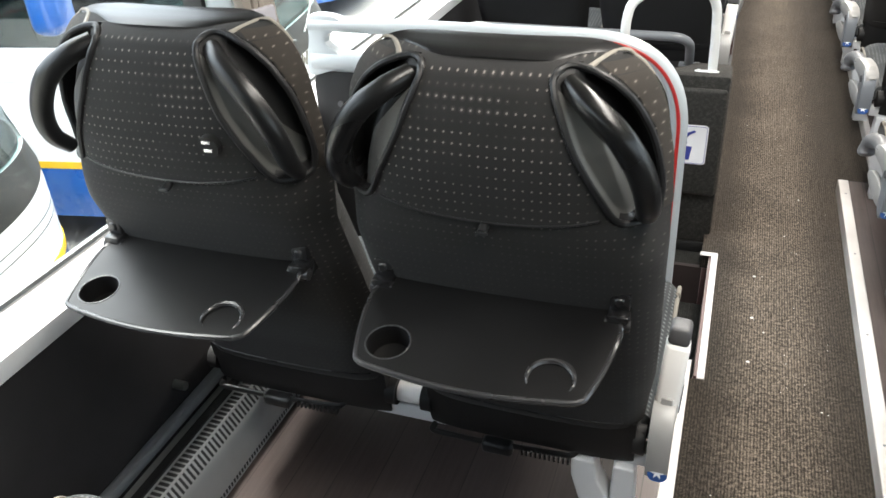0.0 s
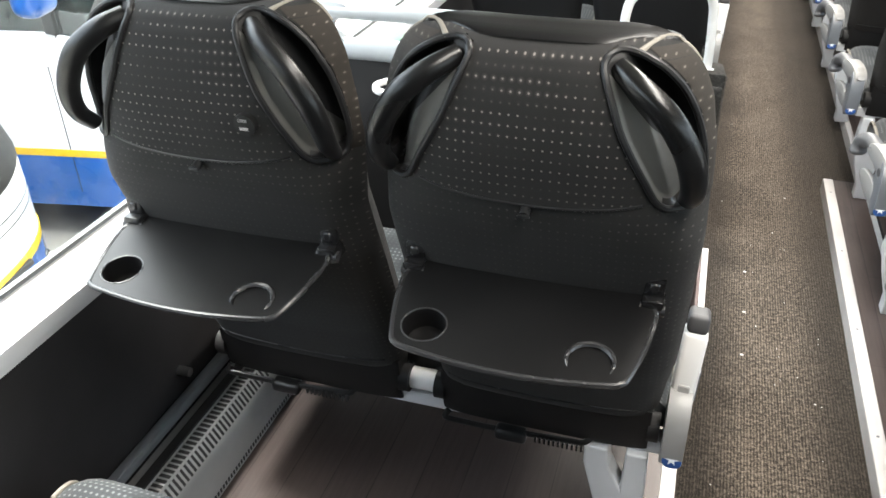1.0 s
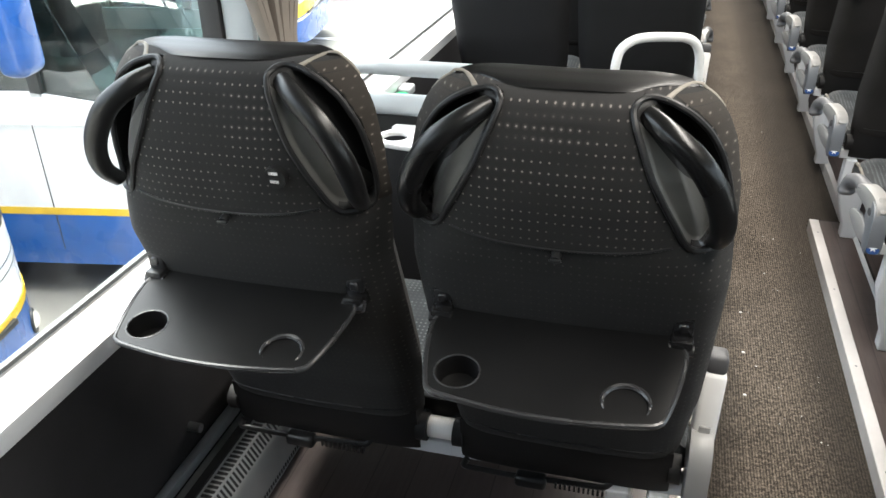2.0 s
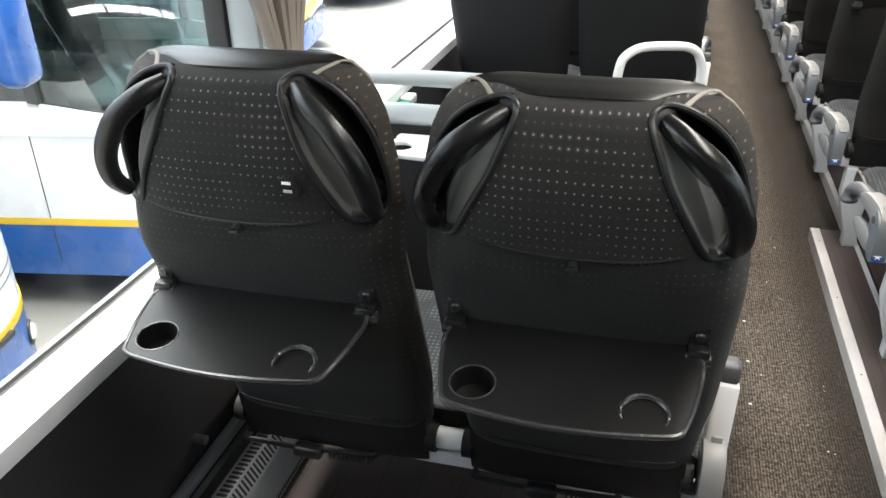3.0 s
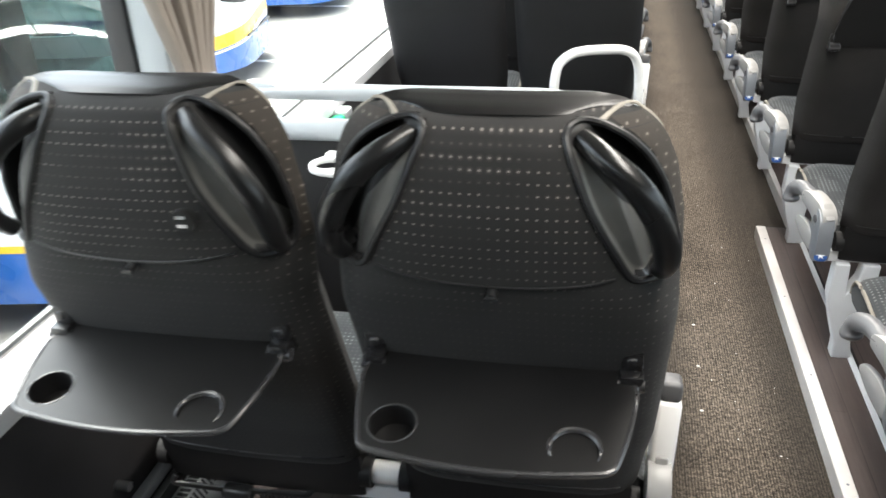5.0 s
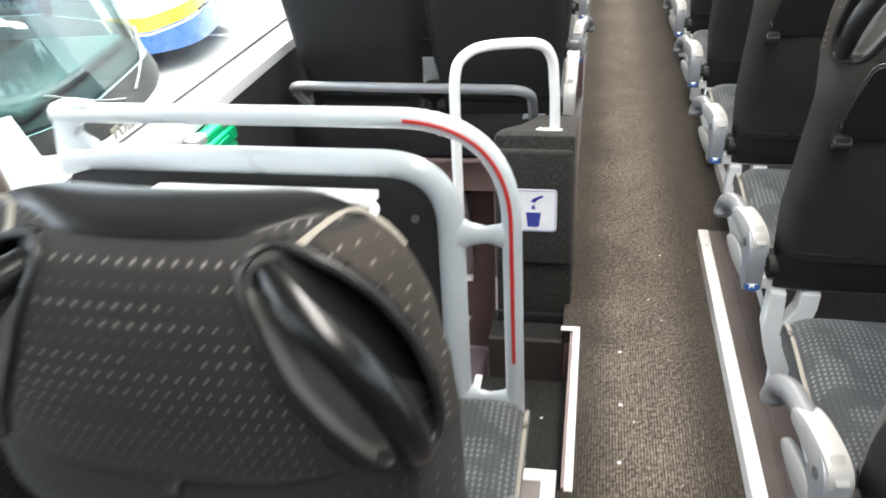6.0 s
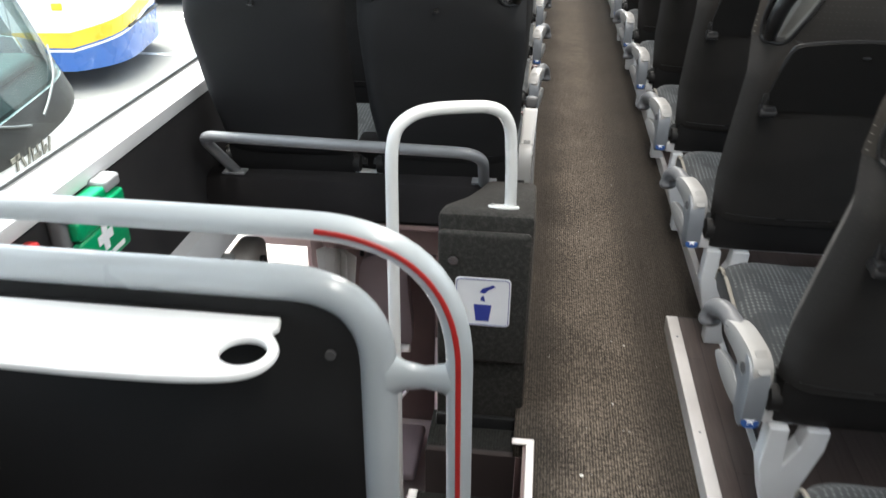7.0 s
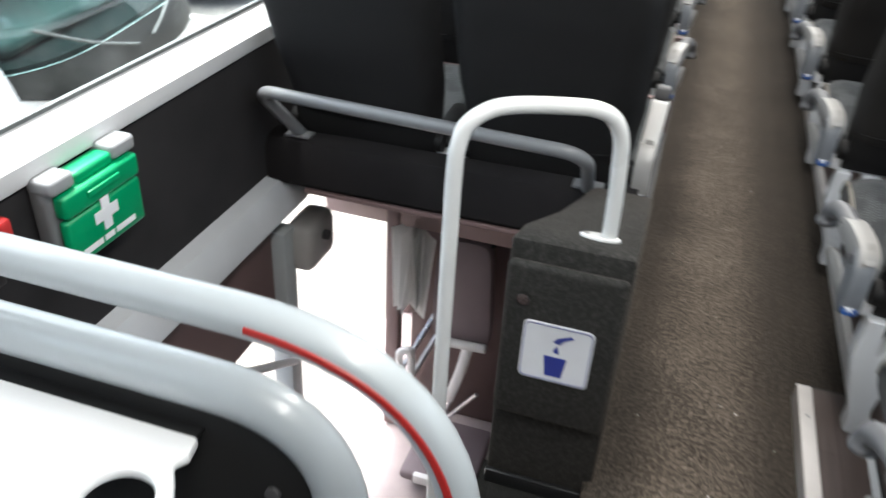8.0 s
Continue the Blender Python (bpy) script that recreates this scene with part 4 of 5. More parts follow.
def tray_outline():
    pts = [(-0.166, -0.098), (-0.168, -0.12), (-0.172, -0.145), (-0.164, -0.20), (-0.151, -0.250), (-0.143, -0.262), (-0.125, -0.268), (-0.06, -0.277), (0.0, -0.280), (0.06, -0.277), (0.125, -0.268), (0.143, -0.262), (0.151, -0.250), (0.164, -0.20), (0.172, -0.145), (0.168, -0.12), (0.166, -0.098)]
    return pts


def double_seat(name, label, aisle, arm, trays, sockets=True, cloth=None):
    """Two coach seats on one frame. aisle: 1 where the aisle lies to the right, -1 to the left; arm: 'up' or 'down'; trays open or folded."""
    ob = thing(name, label, "coach seat", "coach seats in rows")
    for k, cx in ((0, -0.2317), (1, 0.2317)):
        at = Matrix.Translation((cx, 0, 0))
        lift, aside = (0.004, 0.002) if k == 0 else (-0.010, 0.003)

        def put(nm, bm, mat, parent=ob, lab="", smooth=True):
            # the padded backs sit a little off the middle of their frames, one settled lower than the other
            for v in bm.verts:
                if v.co.z > 0.90:
                    v.co.x -= aside * min(1.0, (v.co.z - 0.90) / 0.06)
                    v.co.z += lift * min(1.0, (v.co.z - 0.90) / 0.25)
            bmesh.ops.transform(bm, matrix=at, verts=bm.verts)
            return part(nm, bm, mat, parent, lab, smooth)

        back = put("backrest", backrest_mesh(), cloth or SEAT_CLOTH)
        put("headrest_cap", headrest_cap_mesh(), LEATHER, back, "black leather band over the headrest")
        for s in (-1, 1):
            rim, bar = grip_paths(s)
            put("pocket_rim", tube(rim, 0.0044, 8, True), POCKET_RIM, back, "soft black trim round the grip pocket")
            radii = [0.0132 + 0.0036 * math.sin(math.pi * i / (len(bar) - 1)) for i in range(len(bar))]
            put("grip", tube(bar, radii, 16, flat=0.85), HANDLE_PLASTIC, back, "glossy black plastic grip")
            # black stands in for shade on the pocket's outer wall
            put("pocket_shell", pocket_mesh(s, 0, len(LEAF), 24, 0.0, 1.0, 0.0), PANEL_BLACK, back, "pocket lining painted black for the shade behind the grip")
            put("pocket_liner", pocket_mesh(s, 2, 50, 24, 0.02, 1.0, 0.0014), POCKET, back, "smooth grey lining of the grip pocket")
            put("pocket_lip", pocket_mesh(s, 34, 54, 4, 0.02, 0.12, 0.0030), EDGE_PLASTIC, back, "shiny lower lip of the grip pocket")
            put("wing", wing_mesh(s), WING_CLOTH if trays is not None else PLAIN_CLOTH, back, "brownish dotted cloth side wing")
            band = []
            for t in (0.0, 0.33, 0.66, 1.0):
                x = 0.112 + 0.038 * t
                z = 1.1445 + (top_z(x) - 1.1445) * t
                band.append((s * x, rear_y(x, z) * (1 - t) + (rear_y(x, z) + front_y(x, z)) / 2 * t - 0.004 * (1 - t), z + 0.003 * t))
            for x in (0.158, 0.170, 0.182):
                band.append((s * x, (rear_y(x, top_z(x)) + front_y(x, top_z(x))) / 2 + 0.004, top_z(x) + 0.001))
            put("cap_band", tube(smooth_path(band, 4), [0.0038 - 0.0020 * i / 24 for i in range(25)], 8, flat=0.6, up=(0.2 * s, -0.5, 1)), PIPING, back, "beige edging at the headrest's end")
        if trays is not None:
            seam = [(x, rear_y(x, 0.964 - 0.015 * (1 - (x / 0.14) ** 2)) - 0.0008, 0.964 - 0.015 * (1 - (x / 0.14) ** 2)) for x in [-0.14 + 0.28 * i / 16 for i in range(17)]]
            put("seam", tube(seam, 0.0018, 6), BLACK_PLASTIC, back)
        low = [(x, rear_y(x, 0.466 + 0.006 * (x / 0.17) ** 2) - 0.0006, 0.466 + 0.006 * (x / 0.17) ** 2) for x in [-0.17 + 0.34 * i / 12 for i in range(13)]]
        put("lower_seam", tube(low, 0.0014, 6), EDGE_PLASTIC, back)
        if trays is None:
            fittings = ()
        else:
            fittings = (-1, 1)
        zb = 0.944
        knob = put("tray_latch", cylinder((0, rear_y(0, zb) - 0.012, zb - 0.005), (0, rear_y(0, zb) + 0.005, zb), 0.0062, 12), BLACK_PLASTIC, back, "small black turning latch")
        put("latch_wing", box(-0.008, 0.008, rear_y(0, zb) - 0.016, rear_y(0, zb) - 0.011, zb - 0.007, zb - 0.002, 0.002), BLACK_PLASTIC, knob)
        if sockets and k == 0:
            uz, ux = 1.014, 0.090
            uy = rear_y(ux, uz)
            us = put("socket", cylinder((ux, uy + 0.006, uz), (ux, uy - 0.007, uz - 0.002), 0.0155, 22), SHELL_BLACK, back, "round black charging socket with two ports")
            for dz in (0.006, -0.006):
                face = uy - 0.007 - 0.154 * (dz + 0.002)
                put("port", box(ux - 0.0065, ux + 0.0065, face - 0.0016, face + 0.001, uz + dz - 0.0022, uz + dz + 0.0022), CHROME, us)
        cu = put("cushion", cushion_mesh(), CUSHION_CLOTH, ob, "grey dotted cloth cushion")
        for s in (-1, 1):
            pp = [(s * 0.2195, y, z) for y, z in ((0.12, 0.423), (0.20, 0.420), (0.34, 0.428), (0.46, 0.441), (0.53, 0.438), (0.552, 0.417), (0.556, 0.395))]
            put("piping", tube(smooth_path(pp, 4), 0.0046, 8), PIPING, cu, "pale piping")
        put("seat_pan", box(-0.185, 0.185, 0.13, 0.50, 0.365, 0.395, 0.01, 2), PANEL_BLACK)
        bm = bmesh.new()
        rows = [[bm.verts.new((x, y + 0.008 * (abs(x) / 0.19) ** 6, z)) for x in [-0.190 + 0.380 * i / 12 for i in range(13)]] for y, z in ((0.058, 0.458), (0.060, 0.440), (0.064, 0.405), (0.070, 0.372), (0.078, 0.352), (0.090, 0.350), (0.120, 0.362), (0.120, 0.450))]
        for a, b in zip(rows, rows[1:] + rows[:1]):
            for i in range(12):
                bm.faces.new((a[i], a[i + 1], b[i + 1], b[i]))
        bm.faces.new([r[0] for r in rows]), bm.faces.new([r[-1] for r in rows])
        put("lower_shell", bm, SHELL_BLACK, ob, "black lower back panel")
        if trays:
            lever = put("recline_lever", tube(rounded_path([(-0.175, 0.064, 0.368), (-0.185, 0.060, 0.352), (-0.10, 0.068, 0.342), (0.08, 0.072, 0.348), (0.09, 0.080, 0.356)], 0.012), 0.0065, 10, flat=0.7), BLACK_PLASTIC, ob, "flat black lever bar")
            put("lever_grip", box(-0.085, -0.025, 0.054, 0.082, 0.326, 0.352, 0.008, 3), BLACK_PLASTIC, lever)
            for i in range(11):
                put("lever_tooth", box(-0.010 + 0.0085 * i, -0.006 + 0.0085 * i, 0.062, 0.074, 0.334, 0.346), BLACK_PLASTIC, lever, smooth=False)
        for s in (-1, 1):
            put("recliner_hub", cylinder((s * 0.186, 0.090, 0.405), (s * 0.206, 0.090, 0.405), 0.027, 18), SHELL_BLACK)
            if s not in fittings:
                continue
            hy = rear_y(0.165, 0.81)
            hb = box(s * 0.165 - 0.0135, s * 0.165 + 0.0135, hy - 0.012, hy + 0.03, 0.814, 0.842, 0.004, 2)
            box(s * 0.165 - 0.0150, s * 0.165 + 0.0150, hy - 0.026, hy + 0.02, 0.790, 0.816, 0.005, 2, bm=hb)
            box(s * 0.165 - 0.0060, s * 0.165 + 0.0060, hy - 0.0155, hy - 0.010, 0.822, 0.836, 0.002, 1, bm=hb)
            hg = put("tray_hinge", hb, HINGE_PLASTIC)
            put("hinge_pin", cylinder((s * 0.165 - 0.0165, hy - 0.018, 0.800), (s * 0.165 + 0.0165, hy - 0.018, 0.800), 0.009, 14), EDGE_PLASTIC, hg)
        if trays:
            tilt = Matrix.Translation((0, -0.098, 0.803)) @ Matrix.Rotation(radians(9.0), 4, "X") @ Matrix.Translation((0, 0.098, 0))
            o = tray_outline()
            holes = (circle(-0.115, -0.225, 0.0285, 26), circle(0.103, -0.237, 0.0270, 26))
            bm = extrude_outline(o, holes, 0.007, tilt)
            tray = put("tray_table", bm, TRAY_PLASTIC, ob, "black plastic tray table folded down")
            rimp = [tilt @ Vector((x, y, 0.0045)) for x, y in o]
            put("tray_edge", tube(smooth_path(rimp, 3), 0.0040, 8), EDGE_PLASTIC, tray, "raised grey-black edge")
            heel = [tilt @ Vector((x, -0.101, 0.0075)) for x in (-0.142, -0.07, 0.0, 0.07, 0.142)]
            put("tray_heel", tube(heel, 0.0017, 6), EDGE_PLASTIC, tray, "thin bright lip along the tray's hinge side")
            # one deep cup hole, and one shallow rest with a crescent lip on its far side
            ring = [tilt @ Vector((-0.115 + 0.0300 * math.cos(q), -0.225 + 0.0300 * math.sin(q), 0.0066)) for q in (2 * math.pi * i / 28 for i in range(28))]
            put("cup_ring", tube(ring, 0.0014, 8, True), EDGE_PLASTIC, tray)
            well = bmesh.new()
            loops = [[well.verts.new(tilt @ Vector((-0.115 + r * math.cos(q), -0.225 + r * math.sin(q), z))) for q in (2 * math.pi * i / 26 for i in range(26))] for r, z in ((0.0286, 0.005), (0.0280, -0.020), (0.0262, -0.024))]
            for a, b in zip(loops, loops[1:]):
                for i in range(26):
                    well.faces.new((a[i], a[(i + 1) % 26], b[(i + 1) % 26], b[i]))
            well.faces.new(loops[-1])
            put("cup_well", well, TRAY_PLASTIC, tray, "deep black cup well")
            lip = [tilt @ Vector((0.103 + 0.0290 * math.cos(q), -0.237 + 0.0290 * math.sin(q), 0.0070)) for q in (math.radians(-28 + 236 * i / 24) for i in range(25))]
            put("cup_lip", tube(lip, [0.0008 + 0.0038 * math.sin(math.pi * i / 24) ** 0.6 for i in range(25)], 8), EDGE_PLASTIC, tray, "raised crescent lip of the cup rest")
            rest_floor = cylinder((0.103, -0.237, 0.0015), (0.103, -0.237, 0.0045), 0.0274, 26)
            bmesh.ops.transform(rest_floor, matrix=tilt, verts=rest_floor.verts)
            put("cup_rest", rest_floor, TRAY_PLASTIC, tray)
        elif trays is False:
            lean = Matrix.Translation((0, rear_y(0, 0.81) - 0.003, 0.803)) @ Matrix.Rotation(radians(-69.0), 4, "X") @ Matrix.Translation((0, 0.098, 0))
            bm = extrude_outline(tray_outline(), (), 0.008, lean)
            tray = put("tray_table", bm, FOLDED_TRAY, ob, "black plastic tray table folded up")
            rimp = [lean @ Vector((x, y, 0.008)) for x, y in tray_outline()[3:-3]]
            put("tray_edge", tube(smooth_path(rimp, 3), 0.0030, 6), EDGE_PLASTIC, tray, "raised grey-black edge")
            for hx in (-0.110, 0.110):
                arc_mark = [lean @ Vector((hx + 0.028 * math.cos(q), -0.232 + 0.028 * math.sin(q), 0.0082)) for q in (math.radians(10 + 160 * i / 12) for i in range(13))]
                put("cup_mark", tube(arc_mark, 0.0016, 6), EDGE_PLASTIC, tray, "moulded arc of the cup rest")
    # frame, leg and arm
    part("cross_rail", box(-aisle * 0.36, aisle * 0.45, 0.085, 0.120, 0.345, 0.378, 0.004), LEG_PAINT, ob, "pale grey cross rail")
    if trays is not None:
        part("gap_tube", tube([(-0.062, 0.098, 0.402), (0.062, 0.098, 0.402)], 0.0215, 14), ARM_WHITE, ob, "bright white tube between the two backs")
    # filler block added to darken the gap, where only shade lies
    part("dark_gap_filler", box(-0.052, 0.052, 0.115, 0.26, 0.375, 0.455, 0.012, 2), TRAY_PLASTIC, ob, "added black filler that darkens the gap between the cushions")
    for y0 in (0.070,):
        outl = [(0.335, 0.0), (0.390, 0.0), (0.390, 0.05), (0.412, 0.12), (0.430, 0.20), (0.426, 0.300), (0.388, 0.300), (0.385, 0.21), (0.362, 0.255), (0.355, 0.300), (0.312, 0.300), (0.314, 0.255), (0.340, 0.16), (0.349, 0.07)]
        bm = extrude_outline([(aisle * x, z) for x, z in outl], (), 0.045, Matrix.Translation((0, y0 + 0.045, PLAT)) @ Matrix.Rotation(radians(90), 4, "X"), 0.004)
        part("leg", bm, LEG_PAINT, ob, "pale grey forked leg", False)
    s = aisle
    ax = s * (0.463 if arm == "up" else 0.475)
    base = part("arm_base", arm_base_mesh(ax), ARM_GREY if arm == "down" else ARM_LIGHT, ob, "grey plastic armrest bracket")
    face = Matrix.Translation((ax + s * 0.002, 0.0435, 0.384)) @ Matrix.Rotation(radians(72), 4, "X")
    part("badge", extrude_outline(rounded_rect(-0.0165, 0.0165, -0.017, 0.017, 0.012), (), 0.004, face, 0.001), STICKER_BLUE, base, "round blue badge")
    part("badge_star", extrude_outline(star_outline(0.0120), (), 0.0012, face @ Matrix.Translation((0, 0, 0.004))), STICKER_WHITE, base, "white star on the badge", False)
    if arm == "down":
        turn = Matrix.Translation((ax, 0.09, 0)) @ Matrix.Rotation(radians(-9 * s), 4, "Z") @ Matrix.Translation((-ax, -0.04, 0))

        def arm_part(nm, bm, mat, parent, lab=""):
            bmesh.ops.transform(bm, matrix=turn, verts=bm.verts)
            return part(nm, bm, mat, parent, lab)

        outl = smooth_path([(0.0, 0.450, 0), (0.0, 0.49, 0), (0.03, 0.512, 0), (0.09, 0.517, 0), (0.13, 0.512, 0), (0.155, 0.500, 0), (0.155, 0.478, 0), (0.13, 0.472, 0), (0.09, 0.466, 0), (0.05, 0.452, 0), (0.03, 0.435, 0)], 4, True)
        rest = arm_part("armrest", extrude_outline([(p.x, p.y) for p in outl], (), 0.038, side_matrix(ax - 0.019), 0.009), ARM_LIGHT, ob, "pale grey plastic armrest folded down")
        bm = tube(smooth_path([(ax, 0.130, 0.493), (ax, 0.200, 0.490), (ax + s * 0.004, 0.246, 0.472), (ax + s * 0.006, 0.258, 0.445), (ax + s * 0.006, 0.254, 0.424)], 5), [0.0195] * 5 + [0.021] * 10 + [0.0225, 0.0235, 0.024, 0.0235, 0.021, 0.014], 14)
        arm_part("end_grip", bm, ARM_GRIP, rest, "rounded dark grey end grip")
        bm = extrude_outline(rounded_rect(-0.011, 0.011, -0.024, 0.024, 0.004), (), 0.004, Matrix.Translation((ax, 0.014, 0.4985)) @ Matrix.Rotation(radians(42), 4, "X"), 0.001)
        arm_part("release", bm, ARM_LIGHT, rest, "pale release button")
        bm = cylinder((ax + s * 0.016, 0.04, 0.470), (ax + s * 0.022, 0.04, 0.470), 0.011, 16)
        arm_part("pivot", bm, ARM_DARK, rest)
        bm = extrude_outline([(p.x, p.y) for p in smooth_path([(0.05, 0.37, 0), (0.05, 0.41, 0), (0.10, 0.43, 0), (0.16, 0.425, 0), (0.18, 0.405, 0), (0.15, 0.385, 0), (0.10, 0.37, 0)], 3, True)], (), 0.014, side_matrix(ax - 0.007 + s * 0.010), 0.005)
        arm_part("side_cover", bm, ARM_LIGHT, base, "pale side cover below the armrest")
    else:
        lean = Matrix.Translation((ax, 0.098, 0.455)) @ Matrix.Rotation(radians(-11), 4, "X") @ Matrix.Rotation(radians(3), 4, "Y")
        rest = part("armrest", box(-0.020, 0.020, -0.024, 0.026, 0.0, 0.152, 0.009, 3, lean), ARM_WHITE, ob, "white plastic armrest folded up")
        part("end_grip", box(-0.0175, 0.0175, -0.023, 0.025, 0.150, 0.184, 0.008, 3, lean), ARM_DARK, rest, "dark grey end grip")
        part("release", box(-0.010, 0.010, -0.0275, -0.022, 0.012, 0.055, 0.002, 1, lean), ARM_LIGHT, rest, "pale release button")
        part("groove", box(0.0195 * s, 0.0225 * s, -0.005, 0.018, 0.02, 0.075, 0.0, 1, lean), ARM_GREY, rest)
    # buckle
    if aisle < 0:
        part("belt_stalk", box(-aisle * 0.012 - 0.010, -aisle * 0.012 + 0.010, 0.245, 0.27, 0.40, 0.478, 0.004), BLACK_PLASTIC, ob)
        part("belt_buckle", box(-aisle * 0.012 - 0.012, -aisle * 0.012 + 0.012, 0.24, 0.275, 0.475, 0.50, 0.004), BELT_RED, ob, "red belt buckle button")
    return ob


def side_matrix(x):
    """Takes outlines in (y, z) to a plate whose thickness runs along x from x on."""
    return Matrix.Translation((x, 0, 0)) @ Matrix(((0, 0, 1, 0), (1, 0, 0, 0), (0, 1, 0, 0), (0, 0, 0, 1)))


def star_outline(r):
    out = []
    for i in range(12):
        q = 2 * math.pi * i / 12
        rr = r if i % 2 == 0 else r * 0.42
        out.append((rr * math.cos(q), rr * math.sin(q)))
    return out


def arm_base_mesh(ax):
    outl = smooth_path([(0.046, 0.366, 0), (0.036, 0.42, 0), (0.044, 0.475, 0), (0.075, 0.502, 0), (0.115, 0.49, 0), (0.135, 0.44, 0), (0.125, 0.390, 0), (0.085, 0.360, 0)], 4, True)
    return extrude_outline([(p.x, p.y) for p in outl], (), 0.038, side_matrix(ax - 0.019), 0.007)


NEAR_Y = 0.025
seat_near = double_seat("double_seat", "black dotted double coach seat with open tray tables", 1, "up", True)
seat_near.matrix_basis = Matrix.Translation((-0.62, NEAR_Y, 0))
seat_plain = double_seat("double_seat", "plain dark double coach seat behind the ledge", 1, "up", None, False, PLAIN_CLOTH)
seat_plain.matrix_basis = Matrix.Translation((-0.648, 2.13, 0)) @ Matrix.Diagonal((1.06, 1, 1, 1))
seat_folded = double_seat("double_seat", "dark double coach seat with folded tray tables", 1, "down", False)
seat_folded.matrix_basis = Matrix.Translation((-0.62, 2.13 + 0.735, 0))
for k in range(2, 9):
    copy_thing(seat_folded, Matrix.Translation((-0.62, 2.13 + 0.735 * k, 0)))
# only the first row's cushion shows; those farther back are added to block light
for y in (-0.855, -1.70, -2.44, -3.18, -3.92):
    copy_thing(seat_folded, Matrix.Translation((-0.62, y, 0)))
seat_right = double_seat("double_seat", "dark double coach seat beside the aisle, armrest down", -1, "down", False, False, DIM_CLOTH)
RIGHT_Y, PITCH = 1.08, 0.73
seat_right.matrix_basis = Matrix.Translation((0.779, RIGHT_Y, 0))
# rows behind the viewpoint are unseen and hold back light from the rear
for k in (-7, -6, -5, -4, -3, -2, -1, 1, 2, 3, 4, 5, 6, 7, 8, 9, 10):
    copy_thing(seat_right, Matrix.Translation((0.779, RIGHT_Y + PITCH * k, 0)))


# ---------------------------------------------------------------- small things inside
# heating duct along the wall
heater = thing("heater", "slotted aluminium heating duct along the wall", "heater")
prof = [(-1.160, PLAT), (-1.160, 0.205), (-1.130, 0.210), (-1.118, 0.2), (-1.090, 0.200), (-1.070, 0.166), (-1.068, 0.072), (-1.066, PLAT)]
part("casing", prism(prof, -3.0, 0.62), HEATER, heater)
part("back_rail", box(-1.163, -1.140, -3.0, 0.30, 0.235, 0.262, 0.006), ARM_GREY, heater)
part("channel", box(-1.140, -1.120, -3.0, 0.62, 0.204, 0.2105), HEATER_DARK, heater, smooth=False)
for k in range(90):
    y = -0.75 + 0.0135 * k
    part("slot", box(-1.116, -1.092, y, y + 0.0075, 0.1995, 0.2012), HEATER_DARK, heater, smooth=False)
for k in range(90):
    y = -0.75 + 0.0135 * k
    bm = box(-0.015, 0.015, y, y + 0.006, -0.0006, 0.0008)
    bmesh.ops.transform(bm, matrix=Matrix.Translation((-1.0798, 0, 0.1832)) @ Matrix.Rotation(radians(59.5), 4, "Y"), verts=bm.verts)
    part("slot", bm, HEATER_DARK, heater, smooth=False)
for k in range(110):
    y = -0.75 + 0.011 * k
    part("slot", box(-1.0690, -1.0655, y, y + 0.005, 0.052, 0.062), HEATER_DARK, heater, smooth=False)
wall_knob = single("wall_knob", cylinder((-1.165, 0.095, 0.315), (-1.138, 0.095, 0.315), 0.010, 14), STEEL, "small metal knob on the dark wall", "knob")

# first aid case on the wall
aid = thing("first_aid_case", "green and grey first aid case on the wall", "first aid case")
AX, AY0, AY1, AZ0, AZ1 = -1.10, 1.310, 1.545, 0.440, 0.615
part("back_case", box(-1.164, AX - 0.022, AY0, AY1, AZ0, AZ1, 0.012, 3), AID_GREY, aid, "grey moulded case")
part("lid", box(AX - 0.022, AX, AY0 + 0.012, AY1 - 0.012, AZ0 + 0.008, 0.545, 0.008, 3), GREEN, aid, "green lid")
part("lid_top", box(AX - 0.024, AX + 0.004, AY0 + 0.012, AY1 - 0.012, 0.550, AZ1 - 0.018, 0.008, 3), GREEN, aid, "green upper edge")
part("carry_grip", box(AX - 0.055, AX - 0.01, AY0 + 0.065, AY1 - 0.065, AZ1 - 0.022, AZ1 + 0.004, 0.008, 3), GREEN, aid, "green carrying grip")
for y0, y1 in ((AY0, AY0 + 0.062), (AY1 - 0.068, AY1)):
    part("shoulder", box(-1.163, AX - 0.006, y0, y1, AZ1 - 0.016, AZ1 + 0.016, 0.009, 3), SHOULDER_GREY, aid, "pale grey shoulder of the case")
part("latch_bar", box(AX + 0.002, AX + 0.009, AY0 + 0.070, AY1 - 0.075, 0.570, 0.584, 0.003), GREEN, aid, "green latch bar")
cy, cz = 1.424, 0.518
bm = box(AX, AX + 0.0012, cy - 0.0115, cy + 0.0115, cz - 0.033, cz + 0.033)
box(AX + 0.0002, AX + 0.0014, cy - 0.033, cy + 0.033, cz - 0.0115, cz + 0.0115, bm=bm)
part("cross", bm, STICKER_WHITE, aid, "white cross", False)
for y0, y1 in ((1.348, 1.402), (1.408, 1.436), (1.442, 1.500)):
    part("text_bar", box(AX, AX + 0.0010, y0, y1, 0.463, 0.475), STICKER_WHITE, aid, "white bar of small lettering", False)
hammer = thing("emergency_hammer_holder", "red emergency hammer holder on the wall", "hammer holder")
part("holder", box(-1.163, -1.13, 1.10, 1.24, 0.50, 0.60, 0.01), surface("red_plastic", (0.42, 0.03, 0.03), 0.4), hammer)
part("clip", box(-1.135, -1.118, 1.15, 1.19, 0.50, 0.56, 0.005), BLACK_PLASTIC, hammer)

